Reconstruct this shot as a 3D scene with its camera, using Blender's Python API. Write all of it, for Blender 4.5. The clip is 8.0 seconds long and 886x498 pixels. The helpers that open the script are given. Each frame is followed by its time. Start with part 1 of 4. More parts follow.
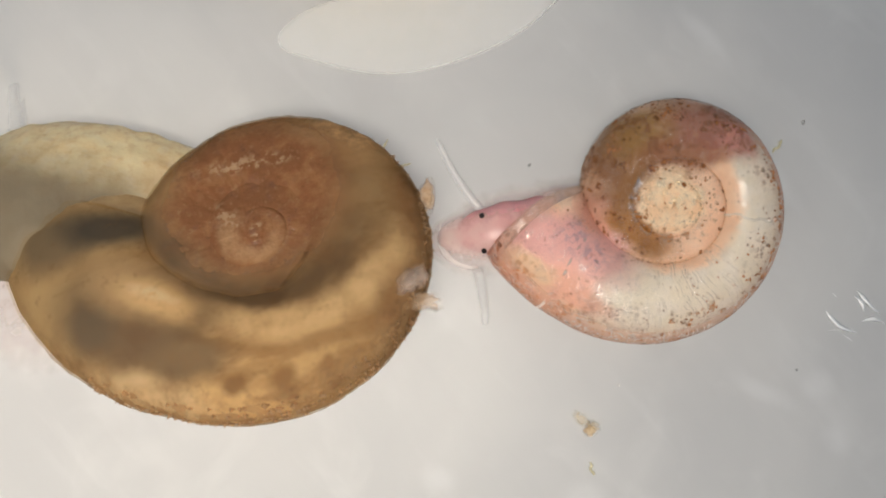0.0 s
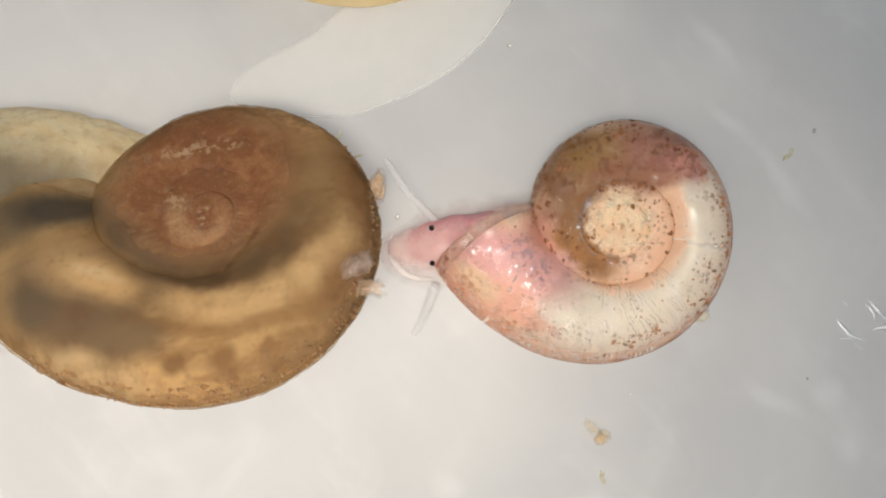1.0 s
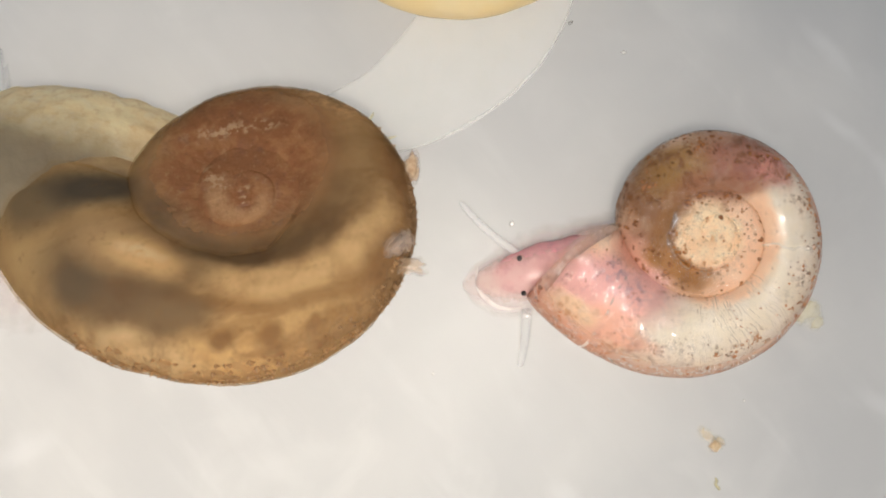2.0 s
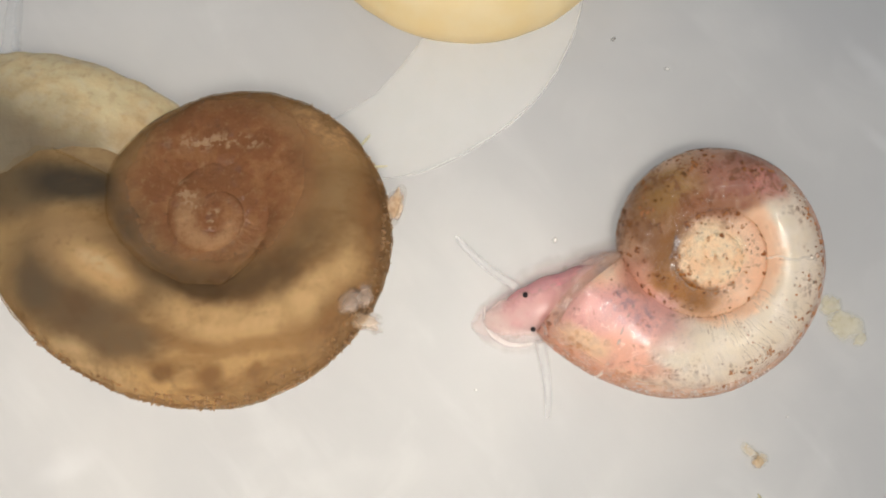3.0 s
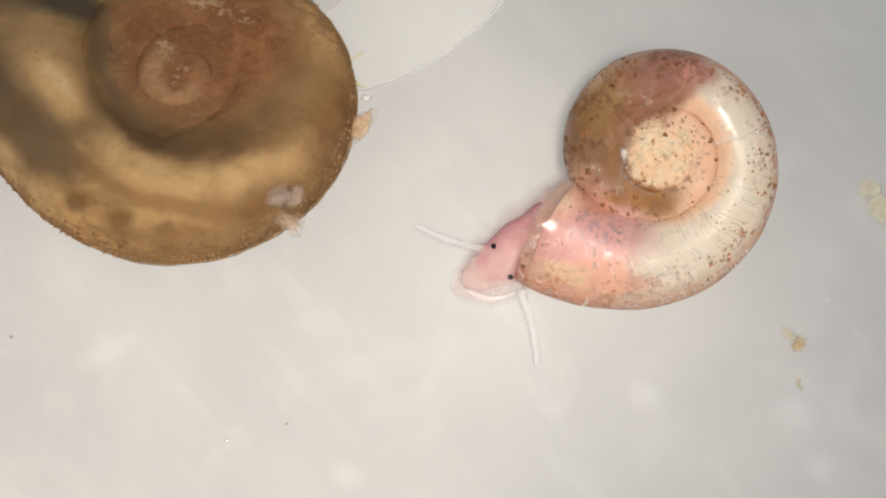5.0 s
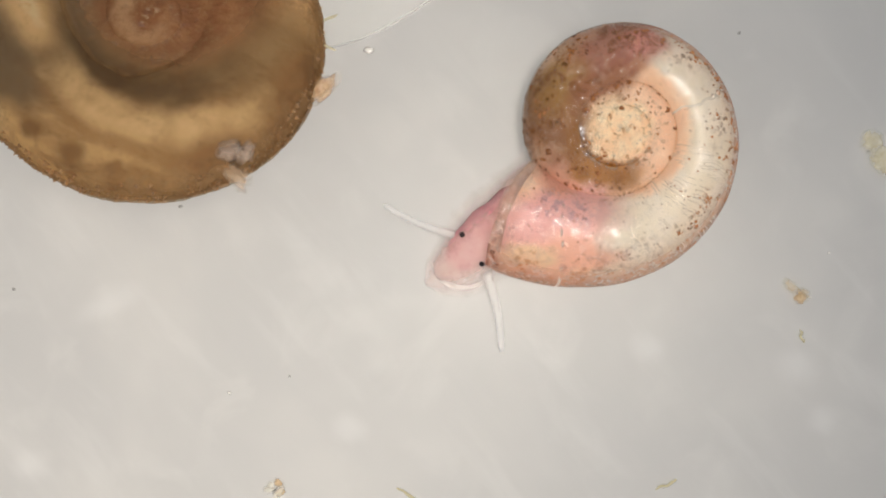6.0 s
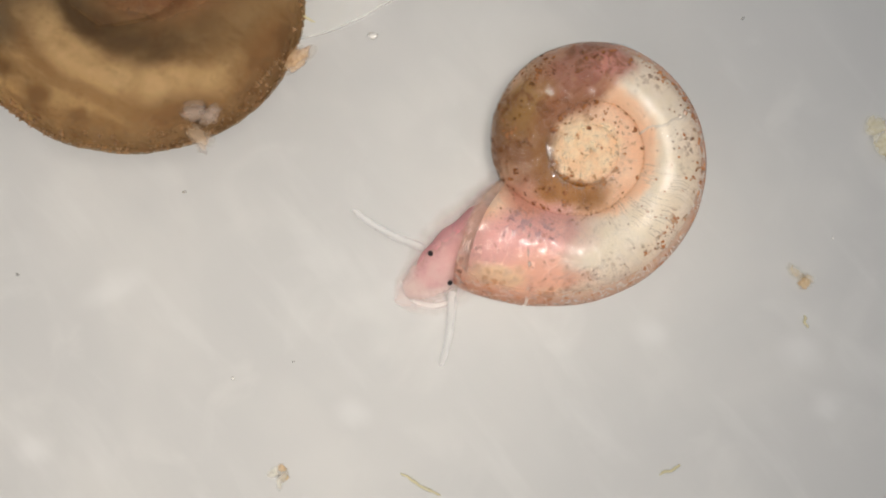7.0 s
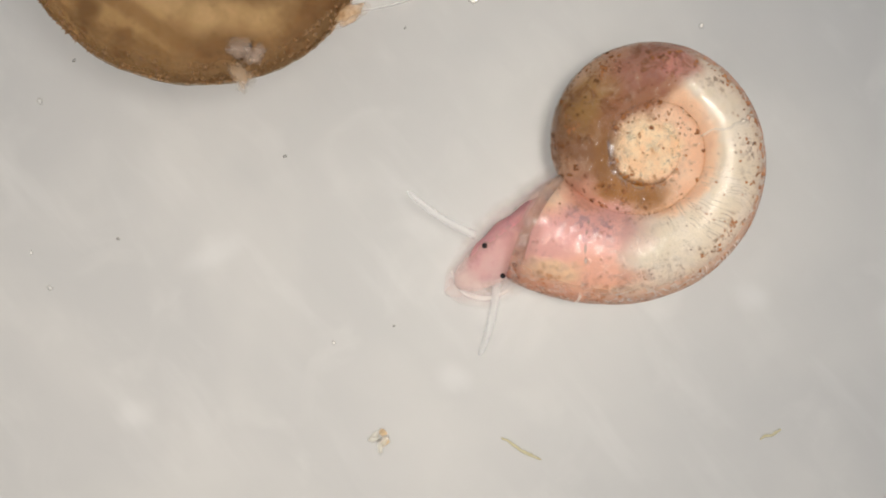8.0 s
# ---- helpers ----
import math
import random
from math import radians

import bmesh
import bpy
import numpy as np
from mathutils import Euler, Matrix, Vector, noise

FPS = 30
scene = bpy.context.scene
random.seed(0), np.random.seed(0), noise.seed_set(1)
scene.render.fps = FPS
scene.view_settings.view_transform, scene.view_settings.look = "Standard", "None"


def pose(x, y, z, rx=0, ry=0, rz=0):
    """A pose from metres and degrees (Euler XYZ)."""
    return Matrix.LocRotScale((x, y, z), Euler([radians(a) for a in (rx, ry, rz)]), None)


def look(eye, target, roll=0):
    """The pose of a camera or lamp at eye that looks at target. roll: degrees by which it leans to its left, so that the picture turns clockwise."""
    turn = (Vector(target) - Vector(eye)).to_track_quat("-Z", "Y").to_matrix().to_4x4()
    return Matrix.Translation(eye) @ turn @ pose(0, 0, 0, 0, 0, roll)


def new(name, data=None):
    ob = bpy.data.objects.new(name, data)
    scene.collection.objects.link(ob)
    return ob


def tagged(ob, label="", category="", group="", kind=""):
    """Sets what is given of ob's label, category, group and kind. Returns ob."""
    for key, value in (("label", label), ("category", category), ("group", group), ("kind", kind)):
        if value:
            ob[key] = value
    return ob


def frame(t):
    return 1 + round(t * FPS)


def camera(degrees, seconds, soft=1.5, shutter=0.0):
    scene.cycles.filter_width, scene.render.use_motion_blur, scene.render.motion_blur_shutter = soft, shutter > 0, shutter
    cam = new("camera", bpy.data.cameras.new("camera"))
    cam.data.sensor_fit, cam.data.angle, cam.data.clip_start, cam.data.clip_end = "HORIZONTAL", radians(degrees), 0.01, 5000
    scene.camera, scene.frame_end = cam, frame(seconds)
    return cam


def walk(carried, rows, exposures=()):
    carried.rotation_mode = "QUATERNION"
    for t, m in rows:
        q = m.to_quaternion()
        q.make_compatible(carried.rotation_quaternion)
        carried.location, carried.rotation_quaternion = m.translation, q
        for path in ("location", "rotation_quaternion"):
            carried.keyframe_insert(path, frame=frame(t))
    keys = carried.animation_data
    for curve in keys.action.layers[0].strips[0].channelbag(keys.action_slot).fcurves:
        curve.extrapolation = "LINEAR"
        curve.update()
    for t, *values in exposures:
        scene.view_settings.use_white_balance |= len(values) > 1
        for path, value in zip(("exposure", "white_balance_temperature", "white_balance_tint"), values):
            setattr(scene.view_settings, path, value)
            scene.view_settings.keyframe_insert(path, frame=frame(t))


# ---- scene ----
MM = 0.001
PATH = [
    (0, -0, 0, 23),
    (0.5, -0.134, 0.036, 23),
    (1, -0.231, 0.182, 23),
    (1.5, -0.316, 0.279, 23),
    (1.6, -0.595, 0.279, 23),
    (1.7, -1.288, 0.267, 23),
    (2.8, -3.573, 0.668, 23),
    (3, -3.609, 0.68, 23),
    (3.5, -3.816, 0.523, 23),
    (4, -3.961, 0.34, 23),
    (4.5, -4.168, -0.887, 23),
    (5, -4.46, -1.823, 23),
    (5.2, -4.472, -1.908, 23),
    (6.3, -4.533, -3.087, 23),
    (6.5, -4.545, -3.111, 23),
    (7, -4.593, -3.159, 23),
    (7.5, -5.237, -3.22, 23),
    (8, -6.756, -3.925, 23),
]

# ---- camera: a macro lens looking straight down into the dish ----
cam = camera(45.0, 8.0, soft=1.9)
walk(cam, [(t, pose(x * MM, y * MM, z * MM)) for t, x, y, z in PATH], exposures=[(0, -0.28), (0.5, -0.08), (1, -0.19), (1.7, -0.18), (3.5, -0.3), (4, -0.29), (5, -0.33), (6.5, -0.54), (8, -0.55)])

# ---- light: a dim room, a warm lamp under the frosted dish, a small white lamp beside the lens, an added soft fill ----
world = bpy.data.worlds.new("room")
scene.world = world
world.use_nodes = True
world.node_tree.nodes["Background"].inputs["Color"].default_value = (0.62, 0.79, 1.0, 1)
world.node_tree.nodes["Background"].inputs["Strength"].default_value = 0.34


def area_lamp(name, size, energy, colour, eye, target, spread=180):
    data = bpy.data.lights.new(name, "AREA")
    data.shape, data.size, data.energy, data.color = "DISK", size * MM, energy, colour
    data.spread = radians(spread)
    ob = new(name, data)
    ob.matrix_world = look([c * MM for c in eye], [c * MM for c in target])
    return ob


area_lamp("stage_lamp", 24, 0.0089, (1.0, 0.87, 0.71), (-12.8, -9.6, -19), (-11.5, -8.5, 0))
# unseen wide disc at the lower left, added as soft front fill
area_lamp("front_fill", 34, 0.0028, (1.0, 0.88, 0.74), (-14, -14, 33), (-10, -7, 0), 110)
area_lamp("lens_lamp", 7, 0.0026, (1.0, 0.92, 0.81), (-1, -3, 32), (-5, -3.5, 0), 84)


# ---- materials ----
class Nodes:
    """A small shorthand for node trees."""

    def __init__(self, name):
        self.mat = bpy.data.materials.new(name)
        self.mat.use_nodes = True
        self.tree = self.mat.node_tree
        self.tree.nodes.clear()
        self.out = self.tree.nodes.new("ShaderNodeOutputMaterial")

    def add(self, kind, props=None, **inputs):
        node = self.tree.nodes.new("ShaderNode" + kind)
        for key, value in (props or {}).items():
            setattr(node, key, value)
        for key, value in inputs.items():
            self.put(node, key.replace("_", " "), value)
        return node

    def put(self, node, key, value):
        socket = node.inputs[int(key[1:])] if key[0] == "i" and key[1:].isdigit() else node.inputs[key]
        if isinstance(value, bpy.types.NodeSocket):
            self.tree.links.new(value, socket)
        elif isinstance(value, tuple) and len(value) == 3 and socket.type == "RGBA":
            socket.default_value = (*value, 1)
        else:
            socket.default_value = value

    def math(self, op, a, b=0.0, clamp=False):
        return self.add("Math", {"operation": op, "use_clamp": clamp}, i0=a, i1=b).outputs[0]

    def mix(self, fac, a, b):
        node = self.add("MixRGB", None, Fac=fac, Color1=a, Color2=b)
        return node.outputs[0]

    def ramp(self, fac, stops, mode="EASE"):
        node = self.add("ValToRGB", None, Fac=fac)
        node.color_ramp.interpolation = mode
        els = node.color_ramp.elements
        while len(els) < len(stops):
            els.new(0.5)
        for el, (at, colour) in zip(els, stops):
            el.position, el.color = at, (*colour, 1) if isinstance(colour, tuple) else (colour, colour, colour, 1)
        return node.outputs[0]

    def place(self):
        return self.add("TexCoord").outputs["Object"]

    def noise(self, size, detail=4, rough=0.55, warp=0.0, where=None):
        """Noise with features of that size in millimetres."""
        return self.add("TexNoise", None, Vector=where or self.place(), Scale=1000.0 / size, Detail=detail, Roughness=rough, Distortion=warp).outputs["Fac"]

    def span(self, value, a, b, c=0.0, d=1.0):
        return self.add("MapRange", {"interpolation_type": "SMOOTHSTEP"}, Value=value, i1=a, i2=b, i3=c, i4=d).outputs[0]

    def bump(self, height, strength, distance):
        return self.add("Bump", None, Strength=strength, Distance=distance * MM, Height=height).outputs[0]

    def flesh(self, colour, solid, through_tint=(1, 1, 1), gloss=0.12, normal=None, glow=0.45, sheen=1.0, most=0.1):
        """Soft matter or thin shell: partly clear, partly scattering, with a wet skin."""
        link = {} if normal is None else {"Normal": normal}
        front = self.add("BsdfDiffuse", None, Color=colour, **link).outputs[0]
        back = self.add("BsdfTranslucent", None, Color=colour, **link).outputs[0]
        body = self.add("MixShader", None, Fac=glow, i1=front, i2=back).outputs[0]
        clear = self.add("BsdfTransparent", None, Color=through_tint).outputs[0]
        soft = self.add("MixShader", None, Fac=solid, i1=clear, i2=body).outputs[0]
        if sheen:
            wet = self.add("BsdfGlossy", None, Color=(1, 1, 1), Roughness=gloss, **link).outputs[0]
            edge = self.math("MINIMUM", self.math("MULTIPLY", self.add("Fresnel", None, IOR=1.45, **link).outputs[0], sheen), most)
            soft = self.add("MixShader", None, Fac=edge, i1=soft, i2=wet).outputs[0]
        self.tree.links.new(soft, self.out.inputs["Surface"])
        return self.mat


def clear_plastic_material():
    n = Nodes("clear_plastic")
    n.tree.links.new(n.add("BsdfTransparent", None, Color=(0.97, 0.97, 0.96)).outputs[0], n.out.inputs["Surface"])
    return n.mat


def coil_of(n):
    """Place along the coil (turns), round the tube (0 = outer rim, +/-0.5 = inner side, + = upper side)."""
    sep = n.add("SeparateXYZ", None, Vector=n.add("Attribute", {"attribute_name": "coil"}).outputs["Vector"])
    return sep.outputs[0], sep.outputs[1]


def speckle(n, cell, size, share, seed=0.0):
    """Irregular pigment flecks: cells of that size in mm, flecks of that radius (share of a cell)."""
    at = n.place()
    wob = n.add("TexNoise", None, Vector=at, Scale=1000.0 / (cell * 0.45), Detail=3.0).outputs["Color"]
    moved = n.add("VectorMath", {"operation": "MULTIPLY_ADD"}, i0=wob, i1=(cell * 0.95 * MM,) * 3, i2=at).outputs[0]
    moved = n.add("VectorMath", {"operation": "ADD"}, i0=moved, i1=(seed, seed, seed)).outputs[0]
    vor = n.add("TexVoronoi", None, Vector=moved, Scale=1000.0 / cell)
    pick = n.add("SeparateXYZ", None, Vector=vor.outputs["Color"])
    radius = n.math("MULTIPLY", n.span(pick.outputs[0], 1.0 - share, 1.0, 0.0, 1.0), size)
    return n.span(n.math("SUBTRACT", vor.outputs["Distance"], radius), 0.06, -0.05)


def blob(n, spot, centre, half, turn=0.0, soft=0.55):
    """1 inside a soft oval patch seen from above, 0 outside; mm and degrees."""
    away = n.add("VectorMath", {"operation": "SUBTRACT"}, i0=spot, i1=(centre[0] * MM, centre[1] * MM, 0)).outputs[0]
    c, s = math.cos(radians(turn)), math.sin(radians(turn))
    along = n.add("VectorMath", {"operation": "DOT_PRODUCT"}, i0=away, i1=(c / half[0] / MM, s / half[0] / MM, 0)).outputs["Value"]
    across = n.add("VectorMath", {"operation": "DOT_PRODUCT"}, i0=away, i1=(-s / half[1] / MM, c / half[1] / MM, 0)).outputs["Value"]
    far = n.math("SQRT", n.math("ADD", n.math("MULTIPLY", along, along), n.math("MULTIPLY", across, across)))
    return n.span(far, 1.0 + soft * 0.6, 1.0 - soft)


def ring_zone(n, spot, centre, radius, half, soft=1.0):
    """1 on a soft ring seen from above."""
    flat = n.add("VectorMath", {"operation": "MULTIPLY"}, i0=spot, i1=(1, 1, 0)).outputs[0]
    far = n.add("VectorMath", {"operation": "DISTANCE"}, i0=flat, i1=(centre[0] * MM, centre[1] * MM, 0)).outputs["Value"]
    off = n.math("ABSOLUTE", n.math("SUBTRACT", far, radius * MM))
    return n.span(off, half * (1 + soft * 0.5) * MM, half * (1 - soft * 0.8) * MM)


def wavy_place(n, size, amount):
    wob = n.add("TexNoise", None, Vector=n.place(), Scale=1000.0 / size, Detail=3.0).outputs["Color"]
    wob = n.add("VectorMath", {"operation": "SUBTRACT"}, i0=wob, i1=(0.5, 0.5, 0.5)).outputs[0]
    return n.add("VectorMath", {"operation": "MULTIPLY_ADD"}, i0=wob, i1=(amount * MM,) * 3, i2=n.place()).outputs[0]


def patches(n, spot, colour, table, soft=0.6, most=0.92):
    """Soft oval patches of colour laid over one another."""
    for centre, half, turn, tint in table:
        colour = n.mix(n.math("MULTIPLY", blob(n, spot, centre, half, turn, soft), most), colour, tint)
    return colour


def floor_material():
    n = Nodes("frosted_dish_plastic")
    cloud = n.noise(5.0, 3, 0.5, 0.4)
    fine = n.noise(0.5, 4)
    colour = n.mix(n.span(cloud, 0.35, 0.7), (0.51, 0.512, 0.516), (0.565, 0.563, 0.56))
    smear = n.span(n.noise(1.8, 4, 0.5, 0.7), 0.5, 0.78)
    colour = n.mix(n.math("MULTIPLY", smear, 0.36), colour, (0.64, 0.637, 0.63))
    at = n.place()
    along = n.add("VectorMath", {"operation": "DOT_PRODUCT"}, i0=at, i1=(0.17, -0.19, 0)).outputs["Value"]
    across = n.add("VectorMath", {"operation": "DOT_PRODUCT"}, i0=at, i1=(0.75, 0.66, 0)).outputs["Value"]
    rubbed = n.noise(1.3, 4, 0.55, 0.3, n.add("CombineXYZ", None, X=along, Y=across).outputs[0])
    colour = n.mix(n.span(rubbed, 0.52, 0.75, 0.0, 0.3), colour, (0.66, 0.66, 0.66))
    colour = n.mix(n.span(rubbed, 0.48, 0.25, 0.0, 0.25), colour, (0.47, 0.475, 0.485))
    # faint rubbed marks: place, half size, turn
    spot = wavy_place(n, 0.8, 0.35)
    for centre, half, turn in (((5.6, 4.6), (0.75, 0.2), -48), ((5.9, 2.9), (0.6, 0.16), -38), ((7.05, 1.7), (1.0, 0.18), -54), ((6.9, -3.05), (0.7, 0.18), -28), ((8.05, -2.95), (0.3, 0.3), 0),
                               ((8.45, -4.1), (0.35, 0.25), -50), ((3.7, -6.5), (0.35, 0.3), -40), ((3.1, -5.4), (0.45, 0.35), -30), ((-0.1, -5.0), (0.35, 0.25), -20), ((-6.55, -6.7), (0.4, 0.3), -20),
                               ((-11.7, -4.0), (0.7, 0.3), 25), ((-13.4, -7.5), (0.35, 0.3), 0)):
        colour = n.mix(n.math("MULTIPLY", blob(n, spot, centre, half, turn, 0.9), 0.4), colour, (0.68, 0.68, 0.685))
    front = n.add("BsdfDiffuse", None, Color=colour, Normal=n.bump(fine, 0.08, 0.05)).outputs[0]
    back = n.add("BsdfTranslucent", None, Color=colour).outputs[0]
    body = n.add("MixShader", None, Fac=0.5, i1=front, i2=back).outputs[0]
    skin = n.add("BsdfGlossy", None, Color=(1, 1, 1), Roughness=0.35).outputs[0]
    n.tree.links.new(n.add("MixShader", None, Fac=n.math("MULTIPLY", n.add("Fresnel", None, IOR=1.3).outputs[0], 0.6), i1=body, i2=skin).outputs[0], n.out.inputs["Surface"])
    return n.mat


def pale_shell_material():
    n = Nodes("pale_speckled_shell")
    u, v = coil_of(n)
    spot = wavy_place(n, 0.5, 0.3)
    outer = n.span(n.math("ABSOLUTE", v), 0.2, 0.09)
    rim = n.math("MULTIPLY", outer, n.span(u, 0.1, 0.35))
    base = n.mix(rim, (0.97, 0.90, 0.78), (0.88, 0.53, 0.41))
    blotch = n.span(n.noise(0.4, 5, 0.65), 0.45, 0.68)
    base = n.mix(n.math("MULTIPLY", blotch, 0.35), base, (0.86, 0.58, 0.38))
    disc = blob(n, spot, (0.0, -0.02), (0.66, 0.64), 0, 0.25)
    ring = ring_zone(n, spot, (0.0, -0.02), 0.74, 0.1)
    crowd = n.span(n.noise(0.6, 4, 0.7), 0.48, 0.57)
    fewer = n.span(u, 0.58, 0.66, 1.0, 0.34)
    flecks = n.math("MULTIPLY", n.math("MULTIPLY", speckle(n, 0.10, 0.44, 0.8), crowd), fewer)
    rimflecks = n.math("MULTIPLY", speckle(n, 0.13, 0.52, 0.9, 0.01), n.math("MULTIPLY", n.span(n.math("ABSOLUTE", v), 0.26, 0.14), n.math("MULTIPLY", n.span(n.noise(0.45, 2), 0.38, 0.5), n.span(u, 0.66, 0.72, 1.0, 0.28))))
    fine = n.math("MULTIPLY", speckle(n, 0.075, 0.42, 0.6, 0.02), n.math("MAXIMUM", n.math("MULTIPLY", ring, 0.9), n.math("MAXIMUM", n.math("MULTIPLY", disc, n.span(n.noise(0.3, 3), 0.5, 0.56, 0.0, 0.6)), n.math("MULTIPLY", n.span(n.noise(0.5, 2), 0.52, 0.62), 0.7))))
    dots = n.math("MULTIPLY", n.math("MAXIMUM", n.math("MAXIMUM", flecks, rimflecks), fine), n.span(n.noise(0.1, 3), 0.25, 0.55))
    colour = n.mix(n.span(dots, 0.0, 0.3), base, n.mix(n.span(n.noise(0.3, 2), 0.4, 0.6), (0.26, 0.105, 0.04), (0.50, 0.22, 0.09)))
    band = n.math("MULTIPLY", n.math("MULTIPLY", ring, n.span(n.noise(0.3, 4), 0.4, 0.6)), blob(n, spot, (-0.3, -0.4), (0.9, 0.7), -30, 0.5))
    colour = n.mix(band, colour, (0.40, 0.18, 0.05))
    crumbs = n.math("MULTIPLY", n.span(n.noise(0.22, 5, 0.7), 0.47, 0.66), n.math("MULTIPLY", disc, n.span(dots, 0.0, 0.2, 1.0, 0.0)))
    colour = n.mix(crumbs, colour, (0.98, 0.90, 0.72))
    solid = n.math("ADD", n.math("MULTIPLY", dots, 0.75), n.math("ADD", n.span(rim, 0.0, 1.0, 0.07, 0.42), n.math("ADD", n.math("MULTIPLY", crumbs, 0.3), n.math("MULTIPLY", band, 0.6))), clamp=True)
    bowed = n.math("ADD", u, n.math("MULTIPLY", n.math("ABSOLUTE", n.math("SUBTRACT", v, 0.2)), -0.05))
    lines = n.add("TexNoise", {"noise_dimensions": "1D"}, W=n.math("MULTIPLY", n.math("ADD", bowed, n.math("MULTIPLY", n.noise(0.8, 2), 0.03)), 90.0), Detail=3.0).outputs["Fac"]
    pale_lines = n.math("MULTIPLY", n.span(lines, 0.57, 0.66), n.math("MULTIPLY", n.math("MULTIPLY", n.span(u, 0.5, 0.56), n.span(u, 0.72, 0.66)), n.span(n.noise(0.4, 3), 0.42, 0.58)))
    lip_line = n.math("MULTIPLY", n.span(n.math("ABSOLUTE", n.math("SUBTRACT", bowed, 0.80)), 0.0022, 0.0006), n.span(n.noise(0.3, 3), 0.45, 0.6))
    crack = n.math("MULTIPLY", n.span(n.math("ABSOLUTE", n.math("SUBTRACT", n.math("ADD", u, n.math("MULTIPLY", n.noise(0.5, 3), 0.05)), 0.475)), 0.004, 0.001), n.span(v, 0.12, 0.2))
    white = n.math("MAXIMUM", n.math("MULTIPLY", pale_lines, 0.85), n.math("MAXIMUM", lip_line, crack))
    colour = n.mix(white, colour, (0.99, 0.96, 0.90))
    solid = n.math("ADD", solid, n.math("MULTIPLY", white, 0.5), clamp=True)
    wrinkle = n.math("MULTIPLY", lines, n.span(u, 0.45, 0.75, 0.5, 0.9))
    mouth = n.math("MULTIPLY", n.math("MAXIMUM", blob(n, spot, (-2.0, -0.62), (0.34, 0.45), -40, 0.7), blob(n, spot, (-1.6, -1.08), (0.3, 0.42), -40, 0.7)), n.span(u, 0.4, 0.5))
    sharp = n.math("MULTIPLY", n.noise(0.13, 3, 0.6), n.span(mouth, 0.0, 1.0, 0.5, 1.8))
    relief = n.math("ADD", wrinkle, n.math("ADD", n.math("MULTIPLY", n.noise(0.22, 4), 1.7), sharp))
    crest = n.math("MULTIPLY", n.span(u, 0.30, 0.42), n.span(u, 0.72, 0.6))
    sheen = n.math("MULTIPLY", n.span(n.noise(0.2, 4, 0.65, 0.8), 0.5, 0.58, 0.02, 5.0), n.span(u, 0.22, 0.38, 0.4, 1.0))
    sheen = n.mix(crest, sheen, n.span(n.noise(0.22, 4, 0.65, 0.5), 0.42, 0.66, 0.1, 2.4))
    arc = n.math("MULTIPLY", ring_zone(n, spot, (0.0, -0.02), 0.8, 0.07, 0.7), n.math("MULTIPLY", blob(n, spot, (-0.72, 0.2), (0.3, 0.62), -12, 0.5), n.span(n.noise(0.16, 3), 0.42, 0.55)))
    sheen = n.math("ADD", sheen, n.math("MULTIPLY", arc, 12.0))
    relief = n.math("MULTIPLY", relief, n.span(crest, 0.0, 1.0, 1.0, 0.4))
    sheen = n.math("ADD", sheen, n.math("MULTIPLY", mouth, n.span(n.noise(0.14, 3), 0.48, 0.55, 0.0, 11.0)))
    sheen = n.math("MULTIPLY", sheen, n.math("MAXIMUM", n.math("MAXIMUM", mouth, arc), n.math("MAXIMUM", crest, n.span(u, 0.55, 0.3, 0.7, 0.55))))
    sheen = n.math("MULTIPLY", sheen, n.span(disc, 0.0, 1.0, 1.0, 0.15))
    return n.flesh(colour, solid, (0.99, 0.96, 0.92), n.span(crest, 0.0, 1.0, 0.08, 0.2), n.bump(relief, 0.5, 0.04), 0.5, sheen, n.span(n.math("MAXIMUM", mouth, arc), 0.0, 0.6, 0.2, 0.36))


